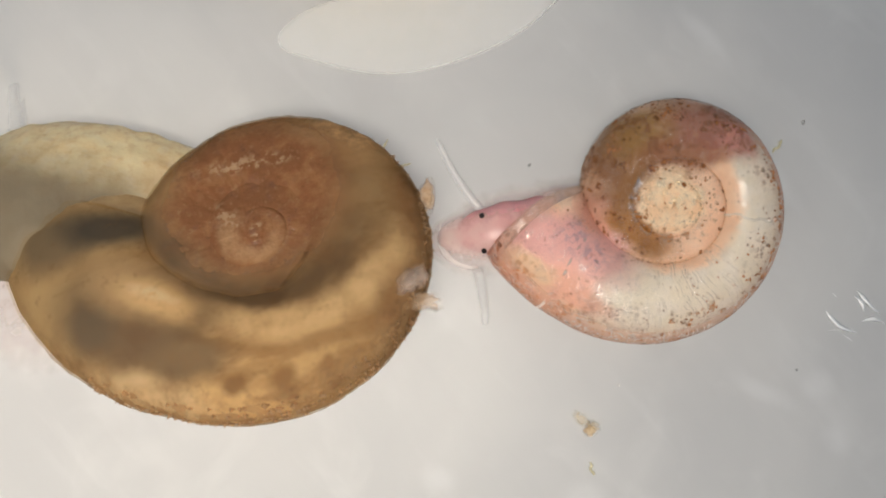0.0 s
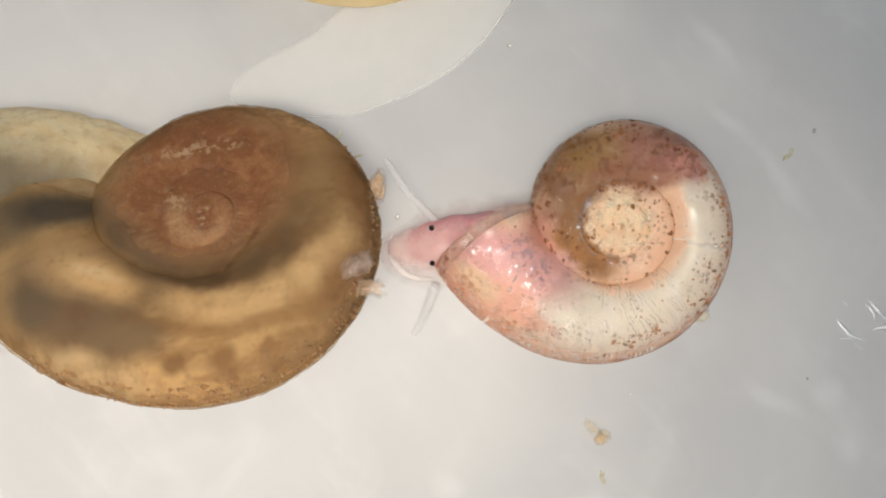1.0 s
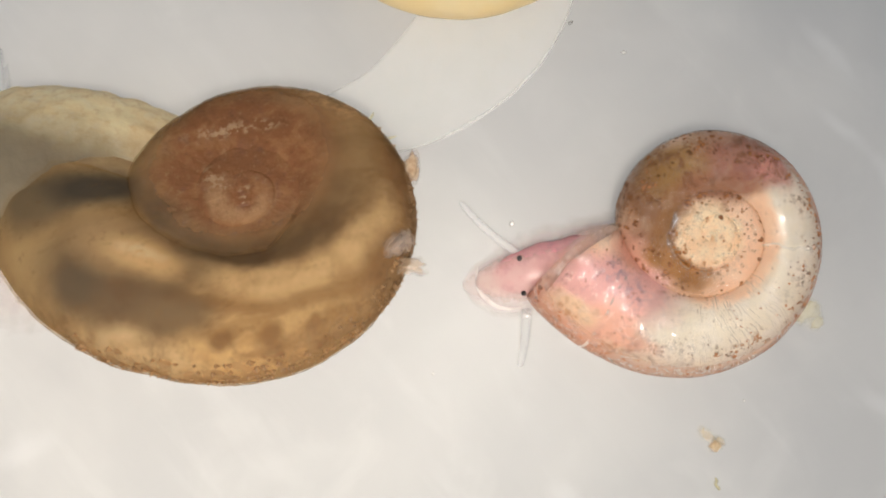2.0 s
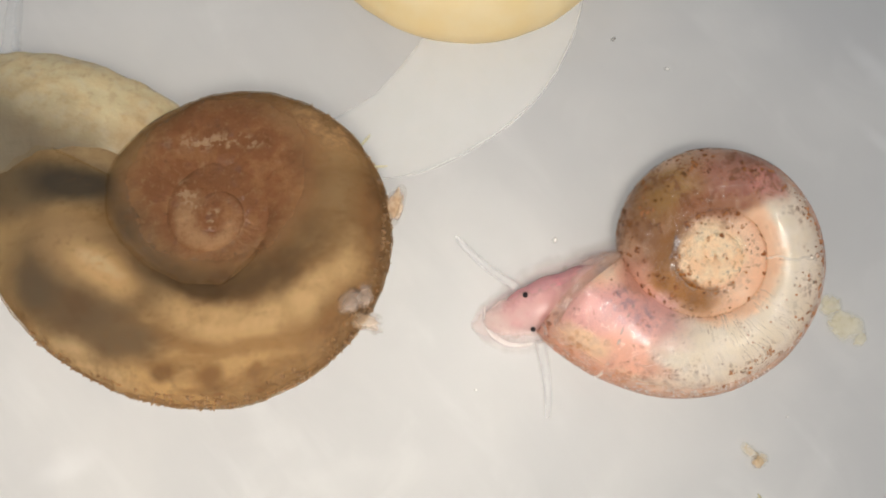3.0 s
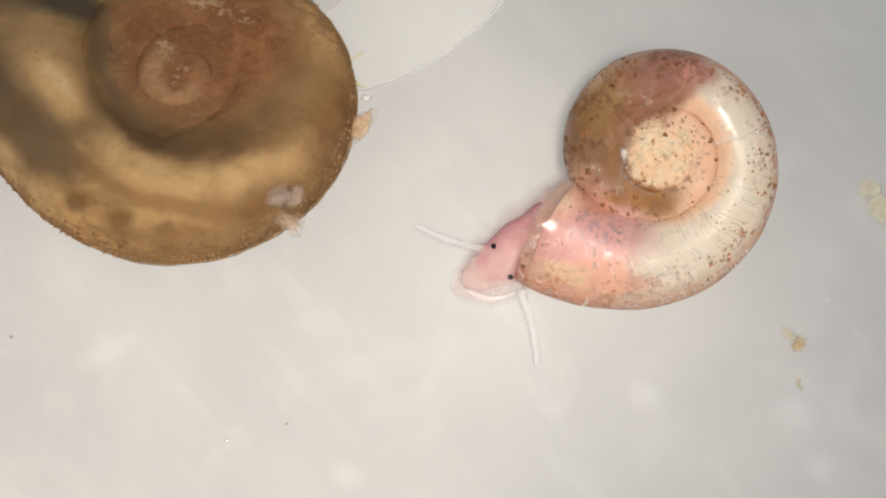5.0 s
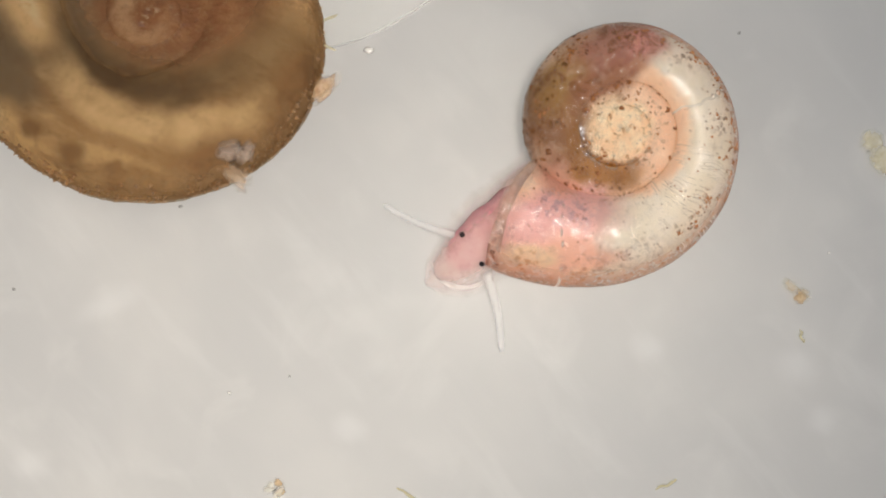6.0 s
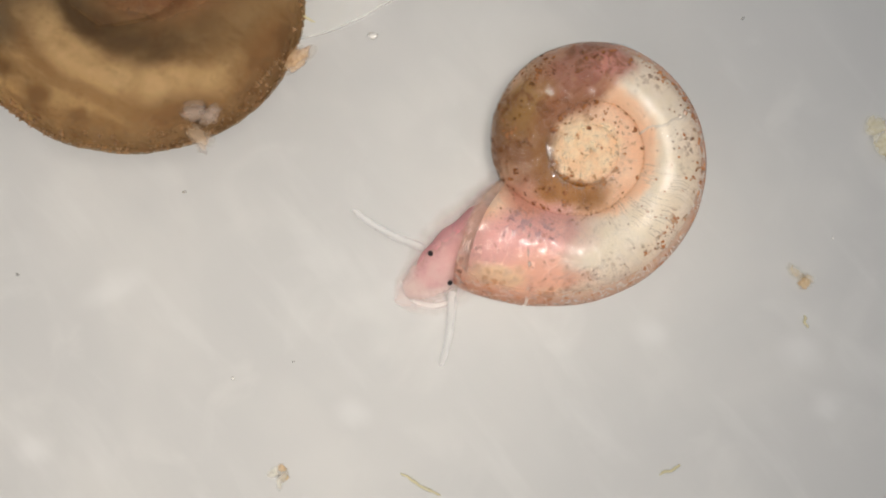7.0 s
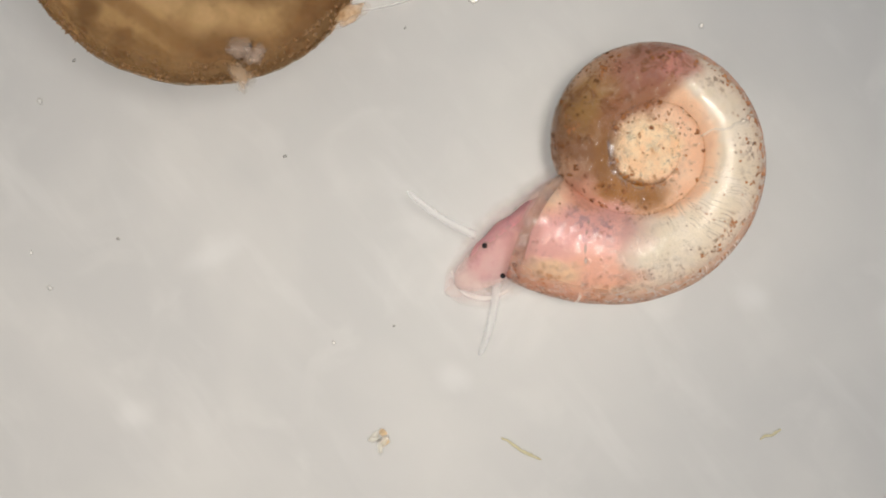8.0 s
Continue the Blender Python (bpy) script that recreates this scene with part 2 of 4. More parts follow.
def pale_tissue_material():
    n = Nodes("pale_tissue")
    spot = wavy_place(n, 0.55, 0.5)
    pearl = n.mix(n.span(n.noise(0.5, 4, 0.6), 0.4, 0.65), (0.96, 0.93, 0.83), (1.0, 0.99, 0.94))
    colour = n.mix(n.span(n.noise(0.6, 4, 0.6), 0.35, 0.65), (0.95, 0.65, 0.47), (0.98, 0.76, 0.60))
    flat = n.add("VectorMath", {"operation": "MULTIPLY"}, i0=spot, i1=(1000, 1000, 0)).outputs[0]
    far = n.add("VectorMath", {"operation": "LENGTH"}, i0=flat).outputs["Value"]
    ahead = n.add("VectorMath", {"operation": "DOT_PRODUCT"}, i0=flat, i1=(0.79, -0.61, 0)).outputs["Value"]
    behind = n.add("VectorMath", {"operation": "DOT_PRODUCT"}, i0=flat, i1=(0.64, -0.77, 0)).outputs["Value"]
    white = n.math("MULTIPLY", n.span(far, 1.25, 1.5), n.math("MULTIPLY", n.span(ahead, -0.36, -0.12), n.span(behind, -0.25, 0.2)))
    colour = n.mix(white, colour, pearl)
    colour = patches(n, spot, colour, (
        ((-2.3, -1.05), (1.1, 0.75), -30, (0.92, 0.56, 0.52)), ((-2.4, -0.65), (1.3, 0.5), -6, (0.80, 0.47, 0.48)), ((-1.45, -0.9), (0.9, 0.6), -38, (0.80, 0.48, 0.49)), ((-2.0, -1.78), (0.95, 0.32), -34, (0.90, 0.53, 0.43)), ((-2.85, -1.3), (0.62, 0.25), -36, (0.90, 0.70, 0.50)),
        ((-1.5, -0.2), (0.5, 0.42), -50, (0.80, 0.44, 0.36)), ((-0.75, -0.55), (0.8, 0.36), -40, (0.52, 0.23, 0.06)), ((-1.05, 0.75), (0.72, 1.0), -10, (0.20, 0.078, 0.024)),
        ((-0.5, 1.4), (0.85, 0.6), 25, (0.30, 0.165, 0.045)), ((0.2, 1.0), (1.0, 0.42), 5, (0.30, 0.115, 0.055)), ((0.75, 1.5), (0.95, 0.6), -15, (0.34, 0.14, 0.11)), ((1.3, 1.2), (0.45, 0.36), -45, (0.62, 0.28, 0.26))), 0.5)
    dim = n.math("MAXIMUM", blob(n, spot, (-0.6, 0.9), (1.2, 1.3), 30, 0.3), blob(n, spot, (0.8, 1.4), (0.9, 0.6), -15, 0.3))
    colour = n.mix(n.math("MULTIPLY", n.span(n.noise(0.35, 5, 0.65, 0.6), 0.5, 0.62), n.math("MULTIPLY", dim, 0.65)), colour, (0.19, 0.07, 0.022))
    colour = n.mix(n.math("MULTIPLY", n.span(n.noise(0.4, 4, 0.6, 0.4), 0.54, 0.66), n.math("MULTIPLY", dim, 0.3)), colour, (0.60, 0.36, 0.22))
    olive = n.math("MULTIPLY", ring_zone(n, spot, (0.0, -0.02), 0.98, 0.3), n.math("MULTIPLY", blob(n, spot, (-0.75, -0.35), (0.95, 1.15), 0, 0.5), n.span(n.noise(0.4, 4), 0.3, 0.55, 0.5, 0.95)))
    colour = n.mix(olive, colour, (0.29, 0.135, 0.04))
    colour = n.mix(n.math("MULTIPLY", blob(n, spot, (0.0, -0.02), (0.68, 0.66), 0, 0.2), 0.92), colour, n.mix(n.span(n.noise(0.3, 4), 0.4, 0.62), (0.97, 0.84, 0.64), (0.93, 0.70, 0.48)))
    solid = n.span(white, 0.0, 1.0, 0.94, 0.72)
    return n.flesh(colour, solid, (0.99, 0.97, 0.93), 0.15, n.bump(n.noise(0.3, 4), 0.4, 0.05), 0.35, 0)


def brown_shell_material():
    n = Nodes("brown_mossy_shell")
    u, v = coil_of(n)
    spot = wavy_place(n, 0.7, 0.55)
    cap = blob(n, spot, (0.15, 0.74), (1.85, 1.9), 0, 0.4)
    mottle = n.noise(0.5, 6, 0.66, 0.4)
    grain = n.noise(0.13, 5, 0.65)
    base = n.mix(cap, (0.62, 0.41, 0.21), (0.39, 0.178, 0.084))
    base = n.mix(n.span(mottle, 0.47, 0.66, 0.0, 0.75), base, (0.28, 0.13, 0.062))
    base = n.mix(n.span(mottle, 0.5, 0.34, 0.0, 0.45), base, (0.62, 0.33, 0.15))
    base = n.mix(n.span(grain, 0.54, 0.7, 0.0, 0.3), base, (0.68, 0.44, 0.23))
    base = n.mix(n.span(grain, 0.44, 0.3, 0.0, 0.35), base, (0.22, 0.115, 0.055))
    shoulder = n.math("MULTIPLY", blob(n, spot, (2.35, 1.35), (1.25, 0.6), -52, 0.9), n.span(n.noise(0.4, 5, 0.65), 0.34, 0.66, 0.45, 1.0))
    base = n.mix(shoulder, base, (0.86, 0.57, 0.29))
    nucleus = n.math("MULTIPLY", ring_zone(n, spot, (0.02, -0.02), 0.5, 0.2), n.math("MULTIPLY", blob(n, spot, (-0.2, -0.25), (0.8, 0.6), -40, 0.5), n.span(n.noise(0.25, 4), 0.35, 0.55, 0.35, 0.9)))
    crumbs = n.math("MULTIPLY", n.span(n.noise(0.2, 4, 0.6), 0.48, 0.58), n.math("MAXIMUM", blob(n, spot, (-0.4, 0.4), (0.25, 0.4), 20), n.math("MAXIMUM", blob(n, spot, (0.02, -0.1), (0.2, 0.14), 10), blob(n, spot, (0.25, 1.4), (1.0, 0.16), -14))))
    light = n.math("MAXIMUM", n.math("MULTIPLY", nucleus, 0.75), n.math("MULTIPLY", crumbs, 0.6))
    base = n.mix(light, base, n.mix(crumbs, (0.74, 0.47, 0.25), (0.82, 0.60, 0.37)))
    rim = n.math("MULTIPLY", n.span(n.math("ABSOLUTE", v), 0.17, 0.03), n.span(n.noise(0.3, 4), 0.35, 0.6, 0.45, 1.0))
    base = n.mix(n.math("MULTIPLY", rim, 0.25), base, (0.30, 0.18, 0.09))
    solid = n.math("MAXIMUM", n.span(cap, 0.0, 1.0, 0.11, 0.78), n.math("MULTIPLY", rim, 0.6))
    solid = n.math("MAXIMUM", solid, n.math("MULTIPLY", n.math("MAXIMUM", shoulder, light), 0.75))
    solid = n.math("ADD", solid, n.span(mottle, 0.5, 0.68, 0.0, 0.14), clamp=True)
    solid = n.math("MULTIPLY", solid, n.span(u, 1.06, 0.92, 0.0, 1.0))
    relief = n.math("ADD", n.math("MULTIPLY", grain, 1.3), mottle)
    return n.flesh(base, solid, (0.97, 0.93, 0.86), 0.25, n.bump(relief, 0.7, 0.06), 0.5, n.math("MULTIPLY", n.span(n.noise(0.14, 4), 0.56, 0.66, 0.0, 2.2), n.math("MULTIPLY", cap, n.span(u, 0.3, 0.5, 1.0, 0.0))))


def brown_tissue_material():
    n = Nodes("brown_tissue")
    spot = wavy_place(n, 1.0, 0.42)
    sep = n.add("SeparateXYZ", None, Vector=spot)
    x, y = sep.outputs[0], sep.outputs[1]
    low = n.span(y, 1.0 * MM, 0.0)
    inside = n.span(x, -1.7 * MM, -0.7 * MM)
    colour = n.mix(n.span(n.noise(0.8, 5, 0.6), 0.36, 0.64), (0.55, 0.375, 0.195), (0.73, 0.53, 0.29))
    within = blob(n, spot, (0.15, 0.78), (1.7, 1.8), 0, 0.25)
    colour = n.mix(blob(n, spot, (0.2, 0.75), (2.0, 1.9), 0, 0.3), colour, (0.37, 0.175, 0.085))
    # the outer side of the whorl: brown, streaked along its length
    streaky = n.add("TexNoise", None, Vector=n.add("VectorMath", {"operation": "MULTIPLY"}, i0=spot, i1=(0.35, 1.6, 1.0)).outputs[0], Scale=1000.0 / 0.5, Detail=4.0).outputs["Fac"]
    colour = n.mix(n.math("MULTIPLY", n.span(streaky, 0.48, 0.62), n.math("MULTIPLY", low, 0.5)), colour, (0.36, 0.215, 0.10))
    # gut, a dark ring, then the pale gland, then a narrow brown line
    gut = n.math("MULTIPLY", n.math("MULTIPLY", ring_zone(n, spot, (0.45, 0.35), 1.83, 0.62), low), n.math("MULTIPLY", n.span(x, 2.3 * MM, 1.0 * MM, 0.5, 1.0), n.span(within, 0.0, 1.0, 1.0, 0.25)))
    colour = n.mix(n.math("MULTIPLY", gut, n.span(n.noise(0.6, 4), 0.3, 0.6, 0.78, 1.0)), colour, (0.15, 0.105, 0.07))
    gland = n.math("MULTIPLY", ring_zone(n, spot, (0.6, 0.3), 2.5, 0.33, 0.9), n.math("MULTIPLY", n.math("MULTIPLY", n.span(y, -0.3 * MM, -1.2 * MM), inside), n.span(x, 2.75 * MM, 1.9 * MM)))
    colour = n.mix(n.math("MULTIPLY", gland, n.span(n.noise(0.45, 4), 0.3, 0.6, 0.55, 1.0)), colour, (0.90, 0.69, 0.41))
    line = n.math("MULTIPLY", ring_zone(n, spot, (0.6, 0.3), 2.98, 0.13), n.math("MULTIPLY", n.span(y, -1.0 * MM, -1.8 * MM), 0.65))
    colour = n.mix(line, colour, (0.33, 0.19, 0.09))
    # tan and cream patches at the lower left rim paint in light from below
    colour = patches(n, spot, colour, (
        ((2.85, -0.7), (0.45, 1.1), 0, (0.33, 0.185, 0.09)), ((2.0, -2.35), (1.0, 0.4), 42, (0.33, 0.19, 0.095)),
        ((-1.5, -2.95), (1.2, 0.34), -18, (0.95, 0.70, 0.38)), ((-4.1, 0.2), (0.7, 1.1), 25, (0.66, 0.50, 0.28)),
        ((-2.55, -0.85), (1.75, 1.1), -44, (0.15, 0.12, 0.095)), ((-3.3, -0.6), (0.5, 0.5), -60, (0.14, 0.125, 0.105)), ((-1.85, -2.0), (0.75, 0.34), -20, (0.20, 0.155, 0.11)),
        ((-3.0, -2.1), (1.5, 0.4), -40, (1.0, 0.82, 0.54)), ((-1.35, 0.05), (1.05, 0.38), -62, (0.13, 0.105, 0.085)), ((-2.3, -0.3), (1.2, 0.6), -46, (0.64, 0.47, 0.28)), ((-2.05, -0.6), (0.8, 0.36), -46, (0.98, 0.74, 0.43)),
        ((-3.6, 1.5), (1.0, 0.7), -30, (0.26, 0.21, 0.15)), ((-3.3, 2.9), (1.1, 0.6), -38, (0.34, 0.28, 0.20)), ((-1.45, 1.95), (0.9, 0.5), -50, (0.66, 0.48, 0.27)), ((-2.5, 1.32), (1.0, 0.52), -22, (0.09, 0.088, 0.088)),
        ((-2.2, 4.1), (2.2, 0.9), -38, (1.0, 0.88, 0.60)), ((-1.27, -2.68), (0.3, 0.17), 5, (0.27, 0.155, 0.075)), ((-0.5, -2.88), (0.27, 0.16), 0, (0.27, 0.155, 0.075)), ((0.3, -3.02), (0.2, 0.11), 8, (0.32, 0.19, 0.095))), 0.6)
    streak = n.math("MULTIPLY", blob(n, spot, (-2.05, -0.5), (0.5, 0.15), -40, 0.7), n.span(n.noise(0.3, 4), 0.3, 0.52))
    colour = n.mix(streak, colour, (1.0, 0.88, 0.60))
    speck = n.noise(0.22, 5, 0.62)
    colour = n.mix(n.span(speck, 0.56, 0.7, 0.0, 0.3), colour, (0.25, 0.16, 0.085))
    return n.flesh(colour, 0.86, (1.0, 0.95, 0.86), 0.3, n.bump(n.noise(0.4, 4), 0.35, 0.06), 0.55, 0)


def neck_material():
    n = Nodes("mottled_cream_neck")
    spot = wavy_place(n, 0.8, 0.5)
    tone = n.mix(n.span(n.noise(0.5, 4, 0.6), 0.35, 0.68), (1.0, 0.88, 0.57), (0.95, 0.77, 0.45))
    tone = n.mix(n.math("MULTIPLY", n.span(n.noise(0.2, 5), 0.46, 0.7), 0.35), tone, (0.66, 0.43, 0.19))
    tone = n.mix(n.math("MULTIPLY", n.span(n.noise(0.3, 3), 0.5, 0.7), 0.4), tone, (0.98, 0.90, 0.70))
    # distance out from the line of the shell's mouth; the tone darkens towards it
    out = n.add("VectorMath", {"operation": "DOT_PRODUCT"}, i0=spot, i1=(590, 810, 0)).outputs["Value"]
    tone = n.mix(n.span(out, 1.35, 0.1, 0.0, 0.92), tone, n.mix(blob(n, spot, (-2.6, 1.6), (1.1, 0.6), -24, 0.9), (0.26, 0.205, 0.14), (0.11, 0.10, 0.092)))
    for centre, half, turn, tint in (((-4.2, 2.6), (0.8, 0.7), -30, (0.34, 0.29, 0.21)), ((-1.35, 2.45), (0.4, 0.5), -30, (0.55, 0.32, 0.14)), ((-4.6, 4.3), (0.6, 0.5), 0, (0.40, 0.34, 0.25))):
        tone = n.mix(n.math("MULTIPLY", blob(n, spot, centre, half, turn, 0.9), 0.35), tone, tint)
    thick = n.add("Attribute", {"attribute_name": "thick"}).outputs["Fac"]
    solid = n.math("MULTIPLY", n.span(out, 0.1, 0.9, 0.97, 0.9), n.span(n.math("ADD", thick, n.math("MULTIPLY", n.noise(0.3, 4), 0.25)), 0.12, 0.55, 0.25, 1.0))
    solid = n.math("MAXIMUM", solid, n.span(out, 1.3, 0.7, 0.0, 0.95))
    return n.flesh(tone, solid, (1, 1, 1), 0.25, n.bump(n.noise(0.2, 4), 0.4, 0.05), 0.5, n.span(solid, 0.3, 0.9, 0.0, 0.4))


def soft_material(name, colour, other, solid, size=0.4, gloss=0.15, glow=0.45, sheen=1.0, spots=0.0, spot=(0.2, 0.1, 0.05), most=0.1, edge=1.0):
    """edge: how solid the thin rim of a lump is, against its middle."""
    n = Nodes(name)
    tone = n.mix(n.span(n.noise(size, 4, 0.6), 0.35, 0.68), colour, other)
    if spots:
        tone = n.mix(n.math("MULTIPLY", n.span(n.noise(size * 0.45, 4), 0.58, 0.7), spots), tone, spot)
    if edge < 1.0:
        thick = n.add("Attribute", {"attribute_name": "thick"}).outputs["Fac"]
        solid = n.span(n.math("ADD", thick, n.math("MULTIPLY", n.math("SUBTRACT", n.noise(size * 0.5, 4), 0.5), 0.5)), 0.42, 1.0, solid * edge, solid)
        sheen = n.span(thick, 0.5, 0.95, 0.0, sheen) if sheen else 0
    return n.flesh(tone, solid, (1, 1, 1), gloss, n.bump(n.noise(size * 0.4, 4), 0.3, 0.04) if edge == 1.0 else None, glow, sheen, most)


FLOOR, CLEAR_PLASTIC = floor_material(), clear_plastic_material()
PALE_SHELL, PALE_TISSUE = pale_shell_material(), pale_tissue_material()
BROWN_SHELL, BROWN_TISSUE = brown_shell_material(), brown_tissue_material()
MAUVE = soft_material("mauve_flesh", (0.74, 0.38, 0.42), (0.80, 0.46, 0.48), 0.85, 0.4, 0.3, 0.4, 0.1)
PINK = soft_material("pink_flesh", (0.93, 0.67, 0.62), (0.97, 0.78, 0.72), 0.52, 0.5, 0.25, 0.4, 0.4, edge=0.04)
PINK_PALE = soft_material("pale_pink_flesh", (0.99, 0.80, 0.77), (0.99, 0.90, 0.87), 0.3, 0.6, 0.3, 0.6, 0.0, edge=0.0)
CLEAR = soft_material("glassy_flesh", (1.0, 0.995, 0.985), (0.98, 0.975, 0.965), 0.34, 0.15, 0.16, 0.45, 0.9, edge=0.05)
EYE = soft_material("eye_pigment", (0.012, 0.010, 0.012), (0.02, 0.015, 0.015), 1.0, 0.05)
GLINT = soft_material("white_glint", (1.0, 1.0, 0.99), (0.97, 0.97, 0.96), 0.75, 0.15, 0.2, 0.5, 1.0, edge=0.15)
CREAM_SHELL = soft_material("cream_shell", (0.96, 0.80, 0.47), (0.97, 0.84, 0.55), 0.9, 0.8, 0.2)
NECK = neck_material()
FILM = soft_material("clear_foot", (0.99, 0.985, 0.97), (0.97, 0.965, 0.945), 0.27, 0.6, 0.25, 0.4, 0.0)
FILM_RIM = soft_material("clear_foot_rim", (1.0, 1.0, 0.99), (0.97, 0.97, 0.96), 0.5, 0.3, 0.25, 0.7, 0.0, edge=0.0)
LIP = soft_material("pale_lip", (1.0, 0.95, 0.92), (1.0, 0.98, 0.96), 0.5, 0.3, 0.25, 0.35, 0.0, edge=0.1)
TAN = soft_material("tan_scrap", (0.70, 0.46, 0.26), (0.82, 0.60, 0.38), 0.72, 0.15, 0.4, 0.5, 0.1, edge=0.1)
FLAKE = soft_material("flaky_scrap", (0.66, 0.53, 0.44), (0.56, 0.43, 0.34), 0.42, 0.18, 0.3, 0.5, 0.5, edge=0.0)
FLAKE_TAN = soft_material("flaky_tan_scrap", (0.74, 0.56, 0.39), (0.66, 0.48, 0.32), 0.45, 0.18, 0.3, 0.5, 0.5, edge=0.0)
TAN_THIN = soft_material("thin_tan_scrap", (0.72, 0.48, 0.24), (0.86, 0.66, 0.40), 0.6, 0.12, 0.4, 0.5, 0, edge=0.0)
TAN_FAINT = soft_material("faint_tan_scrap", (0.88, 0.70, 0.44), (0.94, 0.84, 0.64), 0.36, 0.12, 0.4, 0.6, 0, edge=0.0)
YELLOW = soft_material("yellow_jelly", (0.90, 0.80, 0.52), (0.94, 0.88, 0.68), 0.5, 0.25, 0.3, 0.5, 0, edge=0.0)
WHITE_SCRAP = soft_material("white_scrap", (1.0, 0.98, 0.94), (0.95, 0.90, 0.83), 0.85, 0.15, 0.35, 0.5, 7.0, most=0.3, edge=0.05)
WHITE_THIN = soft_material("thin_white_scrap", (0.99, 0.95, 0.84), (0.95, 0.88, 0.68), 0.36, 0.12, 0.35, 0.5, 2.0, most=0.2, edge=0.0)
GREEN = soft_material("algae_thread", (0.84, 0.76, 0.46), (0.78, 0.70, 0.40), 0.5, 0.15, 0.4, 0.5, 0.0, edge=0.1)
FUZZ = soft_material("algae_fuzz", (0.42, 0.26, 0.135), (0.54, 0.35, 0.18), 0.6, 0.2, 0.4, 0.5, 0.1)
DARK = soft_material("dark_grit", (0.40, 0.37, 0.33), (0.50, 0.47, 0.42), 0.3, 0.1, 0.4)
SCRATCH = soft_material("scored_plastic", (0.99, 0.99, 0.98), (0.95, 0.95, 0.95), 0.95, 0.1, 0.45, 0.3, 12.0, most=0.8)


# ---- building helpers ----
def part(name, bm, material, parent=None, label="", smooth=True):
    """Links a bmesh as one mesh object under a thing or a part."""
    mesh = bpy.data.meshes.new(name)
    bm.normal_update()
    bm.to_mesh(mesh)
    bm.free()
    mesh.materials.append(material)
    if smooth:
        mesh.polygons.foreach_set("use_smooth", [True] * len(mesh.polygons))
    ob = new(name, mesh)
    if parent is not None:
        ob.parent = parent
    return tagged(ob, label)


def thing(name, label, category, x=0.0, y=0.0, z=0.0, turn=0.0, group=""):
    ob = new(name)
    ob.empty_display_size = 0.5 * MM
    ob.matrix_basis = pose(x * MM, y * MM, z * MM, 0, 0, turn)
    return tagged(ob, label, category, group)


def bent(co, size, amount):
    """Moves a point by smooth noise; size and amount in mm."""
    return co + noise.noise_vector(co / (size * MM)) * (amount * MM)


def loft(rings, close_start=True, close_end=True):
    """A skin over rings of points (all of one length)."""
    bm = bmesh.new()
    made = [[bm.verts.new(p) for p in ring] for ring in rings]
    count = len(rings[0])
    for a, b in zip(made, made[1:]):
        for i in range(count):
            j = (i + 1) % count
            bm.faces.new((a[i], a[j], b[j], b[i]))
    if close_start:
        bm.faces.new(list(reversed(made[0])))
    if close_end:
        bm.faces.new(made[-1])
    bmesh.ops.recalc_face_normals(bm, faces=bm.faces)
    return bm


def sweep(line, widths, heights, count=20, rough=0.0, size=0.5, flat=0.0):
    """A round or flattened body along a line of points in mm, with half widths and half heights in mm."""
    rings = []
    pts = [Vector(p) for p in line]
    for i, p in enumerate(pts):
        ahead = (pts[min(i + 1, len(pts) - 1)] - pts[max(i - 1, 0)]).normalized()
        side = Vector((0, 0, 1)).cross(ahead)
        side = side.normalized() if side.length > 1e-6 else Vector((1, 0, 0))
        up = ahead.cross(side)
        ring = []
        for k in range(count):
            a = 2 * math.pi * k / count
            co = p + side * math.cos(a) * widths[i] + up * math.sin(a) * heights[i] * (1 - flat if math.sin(a) < 0 else 1)
            co = co * MM
            ring.append(bent(co, size, rough) if rough else co)
        rings.append(ring)
    bm = loft(rings)
    thick = bm.verts.layers.float.new("thick")
    for i, vert in enumerate(bm.verts):
        vert[thick] = abs(math.sin(2 * math.pi * (i % count) / count))
    return bm


def smooth_line(points, steps):
    """A Catmull-Rom curve through tuples of any length."""
    pts = [np.array(p, float) for p in points]
    pts = [2 * pts[0] - pts[1], *pts, 2 * pts[-1] - pts[-2]]
    out = []
    for i in range(1, len(pts) - 2):
        for s in range(steps):
            f = s / steps
            a, b, c, d = pts[i - 1:i + 3]
            out.append(0.5 * (2 * b + (c - a) * f + (2 * a - 5 * b + 4 * c - d) * f * f + (3 * b - a - 3 * c + d) * f ** 3))
    out.append(pts[-2])
    return out


def body_along(points, count=24, steps=6, rough=0.0, size=0.5, flat=0.0):
    """points: x, y, z, half width, half height in mm; rounded ends."""
    rows = smooth_line(points, steps)
    return sweep([r[:3] for r in rows], [max(r[3], 0.004) for r in rows], [max(r[4], 0.004) for r in rows], count, rough, size, flat)


